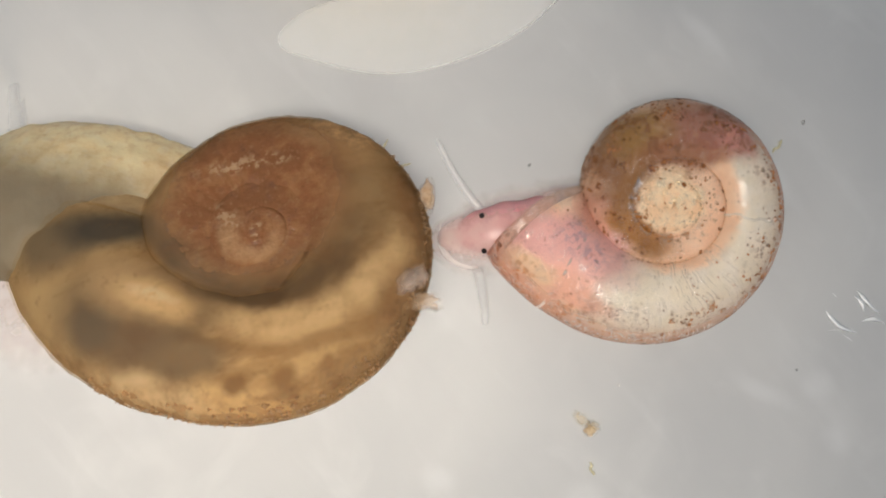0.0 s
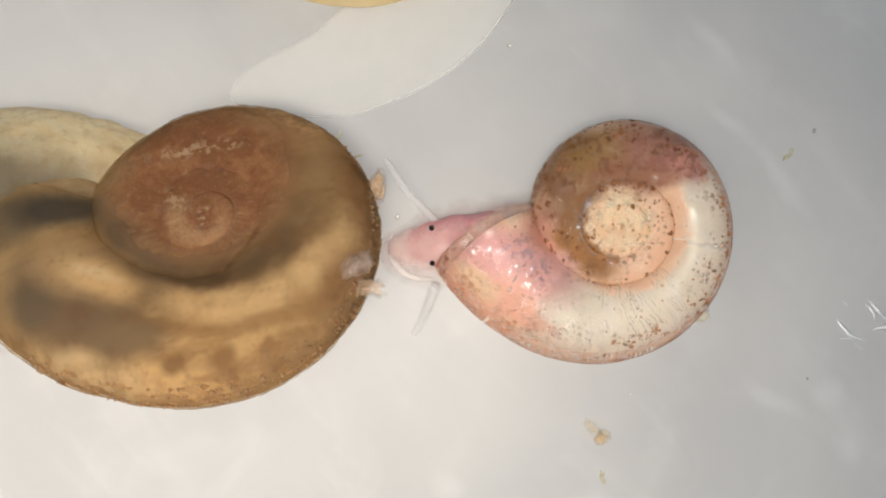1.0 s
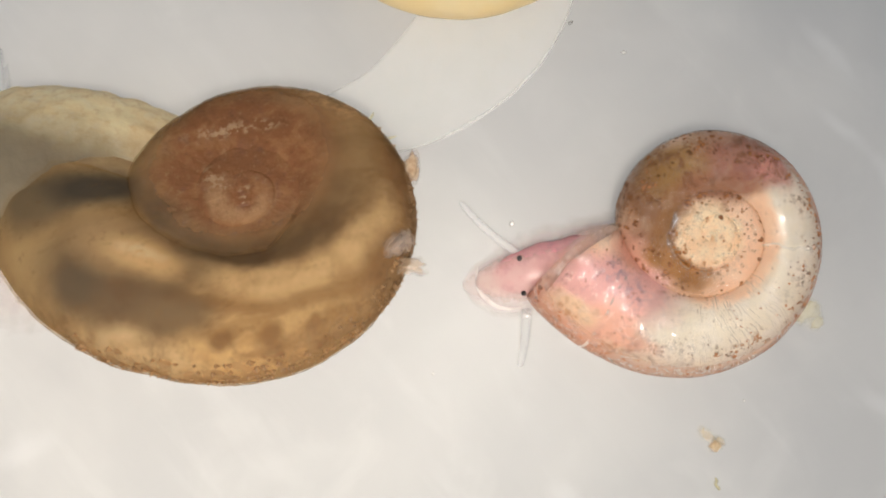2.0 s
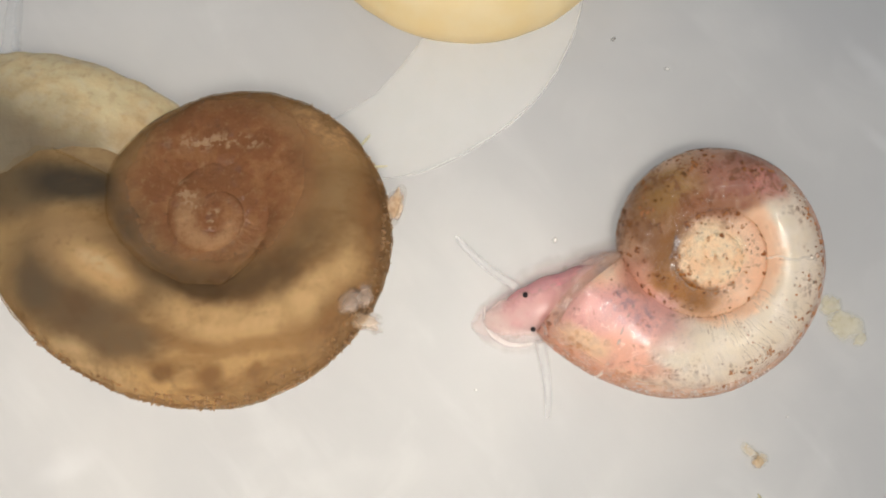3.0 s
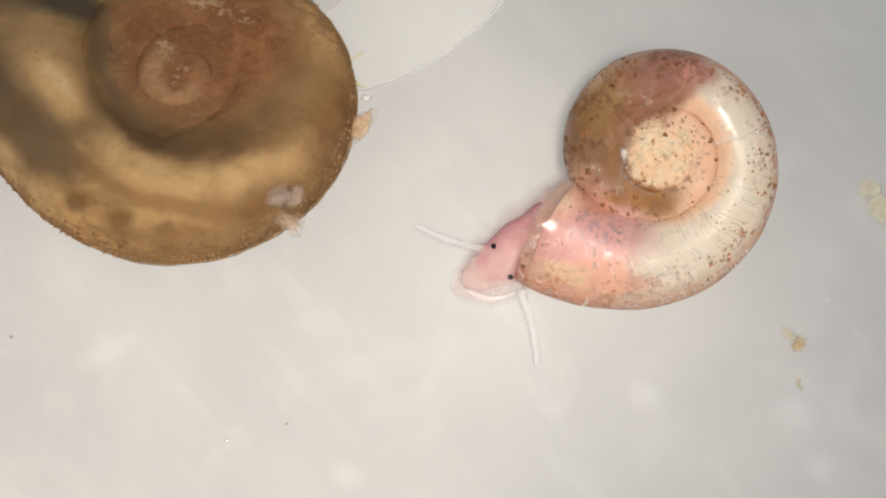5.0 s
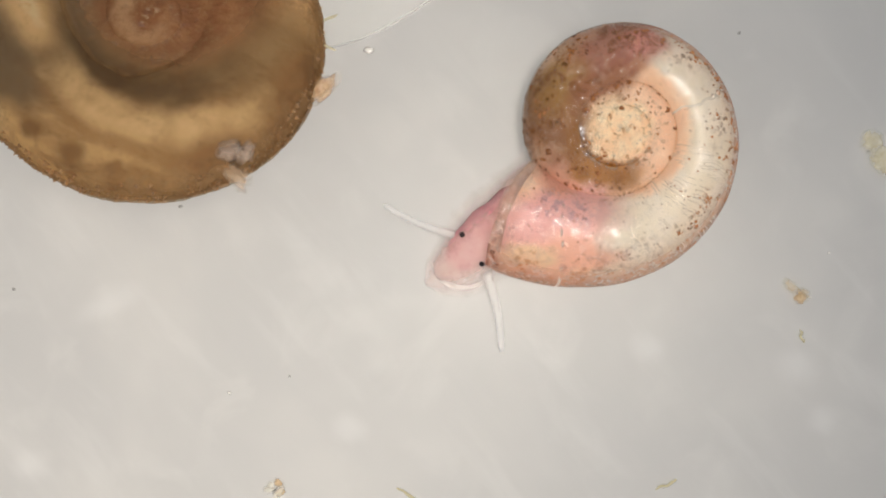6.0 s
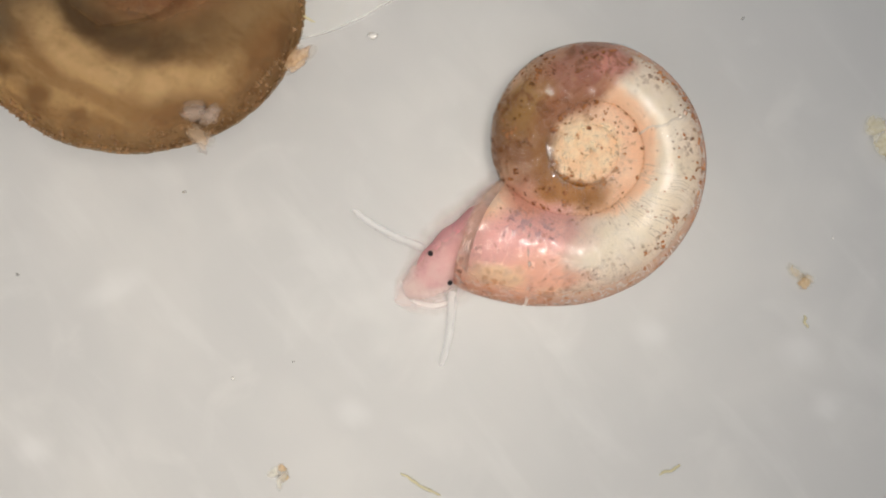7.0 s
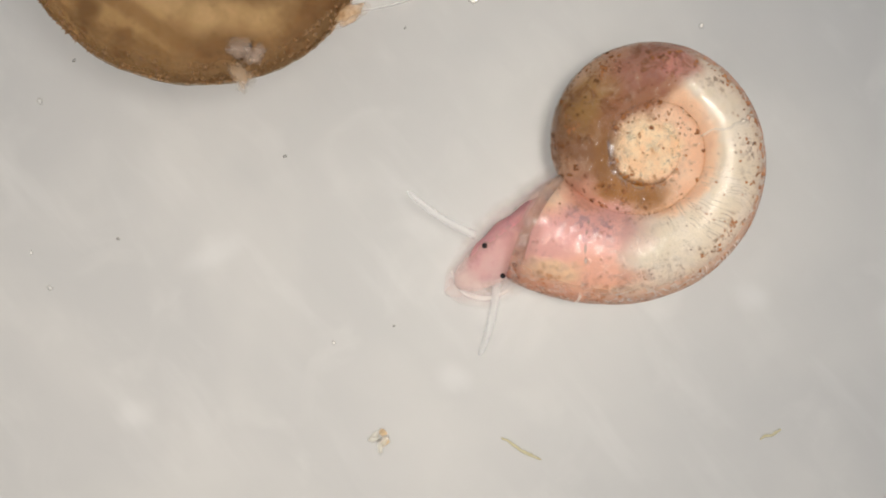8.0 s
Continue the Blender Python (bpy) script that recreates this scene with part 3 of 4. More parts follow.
def scrap(name, size, material, rough, seed, parent=None, label="", subdiv=3, at=(0, 0, 0), turn=0.0):
    """An uneven lump; size: half extents in mm."""
    bm = bmesh.new()
    bmesh.ops.create_icosphere(bm, subdivisions=subdiv, radius=1.0)
    thick = bm.verts.layers.float.new("thick")
    shift = Vector((seed * 3.7, seed * 1.9, seed * 5.3))
    spin = Matrix.Rotation(radians(turn), 3, "Z")
    for vert in bm.verts:
        n1 = noise.noise(vert.co * 1.6 + shift) * rough + noise.noise(vert.co * 4.0 + shift) * rough * 0.5
        co = vert.co * (1 + n1)
        vert[thick] = abs(vert.co.z) / max(vert.co.length, 1e-6)
        vert.co = (spin @ Vector((co.x * size[0], co.y * size[1], co.z * size[2])) + Vector(at)) * MM
    return part(name, bm, material, parent, label)


class Coil:
    """A snail's coil: outer radius and upper level by turns, in mm; it grows clockwise seen from above."""

    def __init__(self, start, outer, inner, top, tall, skew=0.0, skew_from=0.5, flat_from=-0.3):
        self.skew, self.skew_from, self.flat_from = skew, skew_from, flat_from
        self.start, self.outer, self.inner, self.top, self.tall = start, outer, inner, top, tall

    @staticmethod
    def read(table, u):
        keys = [k for k, _ in table]
        if u <= keys[0]:
            i = 0
        else:
            i = min(max(j for j in range(len(keys)) if keys[j] <= u), len(keys) - 2)
        ks, vs = keys, [v for _, v in table]
        def slope(j):
            lo, hi = max(j - 1, 0), min(j + 1, len(ks) - 1)
            return (vs[hi] - vs[lo]) / (ks[hi] - ks[lo])
        h = ks[i + 1] - ks[i]
        f = min(max((u - ks[i]) / h, 0.0), 1.0)
        return ((2 * f ** 3 - 3 * f ** 2 + 1) * vs[i] + (f ** 3 - 2 * f ** 2 + f) * h * slope(i)
                + (3 * f ** 2 - 2 * f ** 3) * vs[i + 1] + (f ** 3 - f ** 2) * h * slope(i + 1))

    def ring(self, u, count, shrink, rough=0.0):
        pts = []
        for k in range(count):
            a = 2 * math.pi * k / count
            ca, sa = math.cos(a), math.sin(a)
            # the mouth is cut obliquely: the inner side runs on further
            w = u + self.skew * max(0.0, u - self.skew_from) * (0.5 - 0.5 * ca)
            outer, inner, top = self.read(self.outer, w), self.read(self.inner, w), self.read(self.top, w)
            mid, half = (outer + inner) / 2, (outer - inner) / 2
            tall = half * self.read(self.tall, w)
            angle = radians(self.start - 360 * w)
            ray = Vector((math.cos(angle), math.sin(angle), 0))
            # a slightly squared section: full shoulders
            q = 2.2 + (4.5 * min(max(self.flat_from - w, 0.0) / 0.35, 1.0) if ca < 0 else 4.0 * min(max(-0.12 - w, 0.0) / 0.35, 1.0))
            q = 1 / (abs(ca) ** q + abs(sa) ** q) ** (1 / q)
            grow = 1 + rough * (noise.noise(Vector((w * 26, ca * 2, sa * 2))) + 0.6 * noise.noise(Vector((w * 80, ca * 5, sa * 5))) + 0.5 * noise.noise(Vector((w * 240, ca * 14, sa * 14))))
            r = mid + half * ca * q * shrink * grow
            z = top - tall + tall * sa * q * shrink * grow
            pts.append((ray * r + Vector((0, 0, z))) * MM)
        return pts

    def mesh(self, name, first, last, per_turn, count, shrink, rough, material, parent, label="", lip=0.0, plug=0.0):
        steps = max(4, round((last - first) * per_turn))
        turns = [first + (last - first) * i / steps for i in range(steps + 1)]
        rows = [(u, self.ring(u, count, shrink, rough)) for u in turns]
        if lip:
            # the edge turns inward and runs back a little: the shell's thickness
            rows += [(last, self.ring(last + 0.004, count, shrink - lip * 0.5, rough))]
            rows += [(u, self.ring(u, count, shrink - lip, rough)) for u in (last, last - 0.008)]
        if plug:
            # the body swells out of the mouth with a rounded end
            rows += [(last, self.ring(last + plug * math.sin(a), count, shrink * math.cos(a), rough)) for a in (radians(d) for d in range(10, 90, 10))]
        bm = bmesh.new()
        made = [[bm.verts.new(p) for p in ring] for _, ring in rows]
        for a, b in zip(made, made[1:]):
            for i in range(count):
                j = (i + 1) % count
                bm.faces.new((a[i], a[j], b[j], b[i]))
        bm.faces.new(list(reversed(made[0])))
        if not lip:
            bm.faces.new(made[-1])
        bmesh.ops.recalc_face_normals(bm, faces=bm.faces)
        ob = part(name, bm, material, parent, label)
        values = []
        for u, _ in rows:
            for k in range(count):
                v = k / count
                values += [u, v if v <= 0.5 else v - 1, 0.0]
        ob.data.attributes.new("coil", "FLOAT_VECTOR", "POINT").data.foreach_set("vector", values)
        return ob


# ---- the dish ----
def dish():
    floor = bmesh.new()
    bmesh.ops.create_grid(floor, x_segments=60, y_segments=60, size=70 * MM)
    down = bmesh.ops.extrude_face_region(floor, geom=list(floor.faces))
    bmesh.ops.translate(floor, vec=(0, 0, -2 * MM), verts=[g for g in down["geom"] if isinstance(g, bmesh.types.BMVert)])
    bmesh.ops.recalc_face_normals(floor, faces=floor.faces)
    floor.normal_update()
    for face in floor.faces:
        face.material_index = 0 if face.calc_center_median().z > -0.0001 and face.normal.z > 0.5 else 1
    ob = part("floor", floor, FLOOR, None, "pale grey plastic floor of a shallow dish, faintly scratched", smooth=False)
    ob.data.materials.append(CLEAR_PLASTIC)
    tagged(ob, kind="structure", category="dish floor")
    for name, x, y, sx, sy in (("wall_east", 71, 0, 1, 72), ("wall_west", -71, 0, 1, 72), ("wall_north", 0, 71, 70, 1), ("wall_south", 0, -71, 70, 1)):
        bm = bmesh.new()
        bmesh.ops.create_cube(bm, size=2.0, matrix=Matrix.Translation((x * MM, y * MM, 9 * MM)) @ Matrix.Diagonal((sx * MM, sy * MM, 11 * MM, 1)))
        bmesh.ops.bevel(bm, geom=list(bm.edges), offset=0.4 * MM, segments=2, affect="EDGES")
        tagged(part(name, bm, FLOOR, None, "pale grey plastic side of the dish", smooth=False), kind="structure", category="dish wall")
    return ob


FLOOR_OB = dish()


# ---- the pale young snail ----
P = 1 / 86.0


def tentacle(parent, name, length, thick):
    bend = [(length * f, 0.06 * length * math.sin(f * 2.6), 0, thick * (1.0 - 0.45 * f), thick * (1.0 - 0.45 * f)) for f in (0, 0.2, 0.4, 0.6, 0.8, 0.94)]
    bend.append((length, 0.06 * length * math.sin(2.6), 0, thick * 0.2, thick * 0.2))
    return part(name, body_along(bend, 14, 4, 0.006, 0.12), CLEAR, parent, "glassy white thread-like tentacle")


def pale_snail():
    snail = thing("snail", "young snail with a pale brown-speckled coiled shell and pink body", "snail")
    s = P
    coil = Coil(150,
                [(-2.3, 10 * s), (-2.0, 30 * s), (-1.5, 52 * s), (-1.0, 76 * s), (-0.6, 94 * s), (-0.33, 112 * s), (-0.12, 145 * s), (0, 164 * s), (0.167, 186 * s),
                 (0.3, 196 * s), (0.444, 205 * s), (0.55, 219 * s), (0.667, 244 * s), (0.78, 278 * s), (0.83, 302 * s), (0.87, 326 * s), (0.94, 350 * s)],
                [(-2.3, 0), (-2.0, 0), (-1.5, 2 * s), (-1.0, 12 * s), (-0.6, 24 * s), (-0.33, 34 * s), (0, 48 * s), (0.3, 66 * s), (0.55, 78 * s),
                 (0.7, 82 * s), (0.8, 92 * s), (0.87, 112 * s), (0.94, 140 * s)],
                [(-2.3, 1.84), (-1.5, 1.87), (-0.9, 1.86), (-0.5, 1.79), (-0.2, 1.76), (0, 1.83), (0.4, 1.96), (0.87, 2.06)],
                [(-2.3, 0.7), (-1.0, 0.85), (-0.5, 1.0), (0, 1.1), (0.5, 1.15), (0.87, 0.98)], skew=0.22, flat_from=0.35)
    shell = coil.mesh("shell", -2.3, 0.87, 150, 60, 1.0, 0.010, PALE_SHELL, snail, "thin glossy cream shell with rusty brown flecks", lip=0.03)
    coil.mesh("soft_body", -2.28, 0.862, 64, 28, 0.965, 0.02, PALE_TISSUE, snail, "brown, pink and silvery organs inside the shell")
    # neck and head
    head = part("head", body_along([(-150 * s, -50 * s, 0.72, 0.5, 0.4), (-205 * s, -46 * s, 0.76, 0.68, 0.42), (-270 * s, -48 * s, 0.72, 0.64, 0.42),
                                    (-330 * s, -54 * s, 0.62, 0.58, 0.40), (-372 * s, -58 * s, 0.5, 0.46, 0.32), (-394 * s, -60 * s, 0.42, 0.24, 0.2),
                                    (-402 * s, -60 * s, 0.4, 0.05, 0.05)], 28, 6, 0.03, 0.5), PINK, snail, "rosy translucent head and neck")
    part("throat", body_along([(-150 * s, -44 * s, 0.74, 0.4, 0.3), (-205 * s, -40 * s, 0.8, 0.62, 0.34), (-270 * s, -40 * s, 0.76, 0.55, 0.32), (-325 * s, -46 * s, 0.66, 0.44, 0.28),
                               (-358 * s, -52 * s, 0.56, 0.24, 0.16), (-368 * s, -54 * s, 0.5, 0.04, 0.04)], 20, 6, 0.06, 0.4), MAUVE, head, "mauve throat inside the neck")
    for x, y in ((-324, -20), (-320, -82)):
        scrap("eye", (0.058, 0.062, 0.05), EYE, 0.08, x * 0.01, head, "tiny black eye", 2, (x * s, y * s, 0.98))
    part("mouth_lobe", body_along([(-322 * s, -112 * s, 0.2, 0.04, 0.05), (-345 * s, -113 * s, 0.2, 0.07, 0.08), (-374 * s, -101 * s, 0.2, 0.09, 0.09),
                                   (-393 * s, -78 * s, 0.2, 0.09, 0.09), (-399 * s, -55 * s, 0.2, 0.06, 0.06), (-398 * s, -35 * s, 0.2, 0.02, 0.03)], 16, 6, 0.02, 0.3),
         LIP, head, "whitish lip round the mouth")
    # the foot spreads past the neck to imitate a pink glow on the floor
    part("foot", body_along([(150 * s, 120 * s, 0.12, 0.2, 0.1), (60 * s, 40 * s, 0.2, 0.9, 0.2), (-120 * s, -20 * s, 0.24, 1.1, 0.24), (-250 * s, -40 * s, 0.22, 1.12, 0.22),
                             (-340 * s, -62 * s, 0.16, 0.95, 0.16), (-400 * s, -66 * s, 0.12, 0.55, 0.1), (-425 * s, -66 * s, 0.1, 0.1, 0.05)], 28, 6, 0.04, 0.8), PINK_PALE, snail, "pale pink creeping foot, widened as a soft glow")
    # added white sliver takes the place of a bright glint by the shell
    part("glint_sliver", body_along([(110 * s, 168 * s, 0.1, 0.01, 0.01), (143 * s, 150 * s, 0.12, 0.1, 0.05), (178 * s, 118 * s, 0.12, 0.11, 0.05), (205 * s, 82 * s, 0.1, 0.01, 0.01)], 10, 5, 0.02, 0.2), GLINT, snail, "white sliver standing in for a glint beside the shell")
    part("mantle_fold", body_along([(-110 * s, 20 * s, 1.0, 0.2, 0.3), (-190 * s, -10 * s, 0.85, 0.55, 0.42), (-215 * s, -60 * s, 0.85, 0.85, 0.5),
                                    (-225 * s, -105 * s, 0.8, 0.55, 0.5), (-215 * s, -150 * s, 0.75, 0.15, 0.2)], 24, 6, 0.03, 0.5), PINK, snail, "rosy mantle edge in the shell's mouth")
    return snail, tentacle(snail, "tentacle", 150 * s, 0.135), tentacle(snail, "tentacle", 150 * s, 0.16)


# ---- the brown snail ----
B = 1 / 88.0


def fuzz(coil, snail):
    """Short algae bristles along the shell's outer rim."""
    rng = random.Random(5)
    verts, faces = [], []
    for _ in range(520):
        u = rng.uniform(0.12, 0.96)
        ring = coil.ring(u, 36, 1.0)
        k = rng.choice((35, 35, 0, 0, 1, 2))
        root, mid = ring[k], sum(ring, Vector()) / len(ring)
        out = (root - mid).normalized()
        side = Vector((-out.y, out.x, 0)).normalized()
        long, wide = rng.uniform(0.005, 0.055) * MM, rng.uniform(0.05, 0.11) * MM
        tip = root + out * long + side * rng.uniform(-0.6, 0.6) * long
        i = len(verts)
        root = root - out * 0.06 * MM
        verts += [root + side * wide, root - side * wide, root + Vector((0, 0, wide)), tip]
        faces += [(i, i + 1, i + 3), (i + 1, i + 2, i + 3), (i + 2, i, i + 3)]
    mesh = bpy.data.meshes.new("algae_fuzz")
    mesh.from_pydata(verts, [], faces)
    mesh.materials.append(FUZZ)
    ob = new("algae_fuzz", mesh)
    ob.parent = snail
    tagged(ob, "short brown algae bristles along the shell's rim", kind="stuff")


def brown_snail():
    snail = thing("snail", "larger snail with a dark brown mossy coiled shell and cream body", "snail")
    s = B
    coil = Coil(180,
                [(-2.3, 8 * s), (-2.0, 26 * s), (-1.5, 50 * s), (-1.0, 76 * s), (-0.5, 122 * s), (-0.2, 158 * s), (0, 221 * s), (0.25, 255 * s), (0.5, 270 * s), (0.75, 288 * s),
                 (0.88, 309.4 * s), (0.96, 358 * s), (1.02, 420 * s), (1.10, 520 * s)],
                [(-2.3, 0), (-2.0, 2 * s), (-1.5, 2 * s), (-1.0, 12 * s), (-0.5, 26 * s), (0, 46 * s), (0.25, 66 * s), (0.5, 74 * s), (0.75, 72 * s), (0.9, 78 * s),
                 (1.02, 92 * s), (1.10, 130 * s)],
                [(-2.3, 2.18), (-1.5, 2.19), (-0.9, 2.18), (-0.5, 2.15), (-0.2, 2.13), (0, 2.14), (0.4, 2.22), (0.8, 2.32), (0.98, 2.34), (1.06, 2.26), (1.10, 2.16)],
                [(-2.3, 0.68), (-0.5, 0.87), (0, 0.965), (0.5, 0.946), (0.8, 0.87), (1.08, 0.68)], flat_from=0.75)
    coil.mesh("shell", -2.3, 1.10, 220, 72, 1.0, 0.026, BROWN_SHELL, snail, "rough brown translucent shell furred with algae", lip=0.05)
    coil.mesh("soft_body", -2.28, 1.09, 72, 32, 0.975, 0.02, BROWN_TISSUE, snail, "dark gut and tan organs showing through the shell", plug=0.075)
    dome = bmesh.new()
    bmesh.ops.create_icosphere(dome, subdivisions=4, radius=1.0)
    at = dome.verts.layers.float_vector.new("coil")
    for vert in dome.verts:
        lump = 1 + 0.08 * noise.noise(vert.co * 2.5)
        vert[at] = Vector((-1.0, 0.25, 0.0))
        vert.co = Vector((vert.co.x * 0.5 * lump, vert.co.y * 0.48 * lump, 2.12 + vert.co.z * 0.1)) * MM
    part("apex", dome, BROWN_SHELL, snail, "rounded innermost whorl of the shell")
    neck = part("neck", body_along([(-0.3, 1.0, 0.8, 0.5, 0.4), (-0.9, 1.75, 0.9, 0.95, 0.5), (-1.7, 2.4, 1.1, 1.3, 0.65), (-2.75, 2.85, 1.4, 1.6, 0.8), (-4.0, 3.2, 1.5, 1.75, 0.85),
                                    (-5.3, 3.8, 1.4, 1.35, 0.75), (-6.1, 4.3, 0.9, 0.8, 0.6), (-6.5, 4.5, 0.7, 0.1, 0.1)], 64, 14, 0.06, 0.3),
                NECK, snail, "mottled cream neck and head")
    scrap("eye", (0.14, 0.14, 0.1), EYE, 0.1, 4.0, neck, "black eye", 2, (-4.35, 4.85, 1.6))
    part("tentacle", body_along([(-4.05, 4.5, 1.4, 0.34, 0.2), (-3.9, 5.1, 1.4, 0.24, 0.18), (-3.8, 5.9, 1.35, 0.19, 0.15), (-3.72, 7.0, 1.2, 0.16, 0.13),
                                 (-3.55, 8.3, 1.1, 0.11, 0.1), (-3.5, 8.8, 1.0, 0.02, 0.02)], 14, 5, 0.03, 0.3), CLEAR, neck, "pale thread-like tentacle")
    part("foot", body_along([(-1.6, 0.4, 0.25, 0.8, 0.2), (-3.2, 1.0, 0.3, 1.7, 0.25), (-4.6, 2.1, 0.3, 2.1, 0.25), (-5.8, 3.4, 0.25, 1.3, 0.2),
                             (-6.6, 4.4, 0.2, 0.2, 0.1)], 28, 6, 0.06, 1.0), PINK_PALE, snail, "pale creeping foot")
    fuzz(coil, snail)
    # scraps stuck to the shell's rim
    scrap("detritus", (0.17, 0.42, 0.14), TAN, 0.3, 2.2, snail, "tan scrap stuck to the shell", 4, (3.2, -0.2, 1.2), -24)
    for size, seed, at, turn in (((0.3, 0.22, 0.12), 5.1, (2.12, -2.2, 2.0), 20), ((0.2, 0.26, 0.1), 6.3, (2.36, -2.1, 1.85), -10)):
        scrap("detritus", size, FLAKE, 0.5, seed, snail, "whitish flaky scrap stuck to the shell", 4, at, turn)
    scrap("detritus", (0.32, 0.2, 0.12), FLAKE_TAN, 0.5, 7.4, snail, "tan crumb stuck to the shell", 4, (2.32, -2.5, 1.6), -30)
    for x, y, turn in ((2.68, 1.12, 28), (2.78, 0.72, -22)):
        bm = body_along([(0, 0, 0, 0.02, 0.02), (0.15, 0.02, 0.02, 0.03, 0.03), (0.36, 0.07, 0, 0.025, 0.025), (0.42, 0.1, 0, 0.01, 0.01)], 8, 3, 0.01, 0.1)
        bmesh.ops.transform(bm, matrix=pose(x * MM, y * MM, 1.2 * MM, 0, 0, turn), verts=bm.verts)
        part("algae_thread", bm, GREEN, snail, "short green algae thread")
    return snail


# ---- the cream snail at the edge ----
def cream_snail():
    snail = thing("snail", "cream-shelled snail gliding with a clear spread foot", "snail")
    shell = bmesh.new()
    bmesh.ops.create_icosphere(shell, subdivisions=5, radius=1.0)
    for vert in shell.verts:
        co = vert.co.copy()
        ang = math.atan2(co.y, co.x)
        grow = 1 + 0.03 * math.sin(ang + 1) + 0.012 * noise.noise(co * 5)
        vert.co = Vector((co.x * 3.25 * grow, co.y * 3.0 * grow, co.z * 1.1 + 1.5)) * MM
    part("shell", shell, CREAM_SHELL, snail, "smooth cream-yellow shell")
    return snail


def clear_foot(parent):
    f = 1 / 82.0
    line = [(-175, -60, 0.1, 0.1, 0.06), (-160, -52, 0.12, 0.32, 0.10), (-110, -30, 0.16, 0.62, 0.14), (0, 0, 0.2, 0.98, 0.18), (90, 60, 0.2, 1.22, 0.18), (165, 145, 0.2, 1.45, 0.18),
            (205, 260, 0.2, 1.55, 0.18), (215, 420, 0.2, 1.5, 0.18), (205, 620, 0.2, 1.0, 0.14), (200, 680, 0.15, 0.2, 0.06)]
    points = [(x * f, y * f, z * 0.6, w, h * 0.4) for x, y, z, w, h in line]
    foot = part("foot", body_along(points, 36, 8, 0.03, 1.2), FILM, parent, "clear whitish foot spread on the floor")
    # a thin white bead along its free edge draws the bright rim highlight
    rows = smooth_line(points, 8)
    edge = []
    for a, b in zip(rows[8:], rows[9:-10]):
        ahead = Vector((b[0] - a[0], b[1] - a[1], 0)).normalized()
        out = Vector((ahead.y, -ahead.x, 0)) * (a[3] - 0.03)
        edge.append((a[0] + out.x, a[1] + out.y, 0.14, 0.028, 0.035))
    part("foot_edge", sweep([e[:3] for e in edge], [e[3] for e in edge], [e[4] for e in edge], 8, 0.02, 0.2), FILM_RIM, foot, "thin white bead that brightens the rim of the foot")
    return foot


# ---- scraps on the floor ----
def floor_scraps():
    two = thing("debris_flake", "tan two-lobed scrap of detritus on the dish floor", "debris", 3.09, -3.78)
    scrap("lobe", (0.3, 0.15, 0.05), TAN_FAINT, 0.35, 1.3, two, "", 4, (-0.13, 0.14, 0.02), -40)
    scrap("lobe", (0.2, 0.17, 0.06), TAN_THIN, 0.35, 3.1, two, "", 4, (0.07, -0.12, 0.03), 10)
    scrap("lobe", (0.2, 0.12, 0.04), TAN_FAINT, 0.35, 5.2, two, "", 4, (0.16, 0.0, 0.015), -35)
    jelly = thing("debris_jelly", "pale yellow jelly-like clump on the dish floor", "debris", 4.97, -0.89)
    for size, seed, x, y, turn in (((0.5, 0.42), 2.6, 0.04, -0.06, -30), ((0.32, 0.28), 8.1, -0.28, 0.36, 0), ((0.26, 0.16), 9.4, 0.36, -0.36, 40)):
        scrap("clot", (*size, 0.09), YELLOW, 0.3, seed, jelly, "", 4, (x, y, 0.03), turn)
    clump = thing("debris_clump", "whitish crumbly clump with tan bits on the floor", "debris", -8.12, -8.06)
    for i in range(6):
        scrap("crumb", (0.13 + 0.03 * (i % 3), 0.09 + 0.02 * (i % 2), 0.04), WHITE_THIN if i % 3 else TAN_THIN, 0.45, i * 2.3 + 1, clump, "", 3,
              (0.13 * math.cos(i * 2.4), 0.17 * math.sin(i * 2.4) + 0.02 * i, 0.015 + 0.005 * i), i * 47)
    for x, y, length, turn, label in ((-5.08, -8.23, 1.0, -30, "long yellowish plant fibre on the floor"), (0.29, -7.91, 0.5, 22, "short yellowish plant fibre on the floor"),
                                      (7.19, 2.2, 0.34, 50, "short green fibre on the floor"), (3.19, -4.72, 0.3, -75, "tiny greenish thread on the floor")):
        bm = body_along([(-length / 2, 0, 0, 0.02, 0.015), (-length * 0.3, 0.02, 0, 0.05, 0.03), (0.0, -0.015, 0, 0.055, 0.03), (length * 0.35, 0.015, 0, 0.045, 0.03), (length / 2, 0.02, 0, 0.015, 0.01)], 10, 5, 0.02, 0.12)
        fibre = part("fibre", bm, GREEN, None, label)
        tagged(fibre, category="fibre", group="fibres on the floor")
        fibre.matrix_basis = pose(x * MM, y * MM, 0.012 * MM, 0, 0, turn)
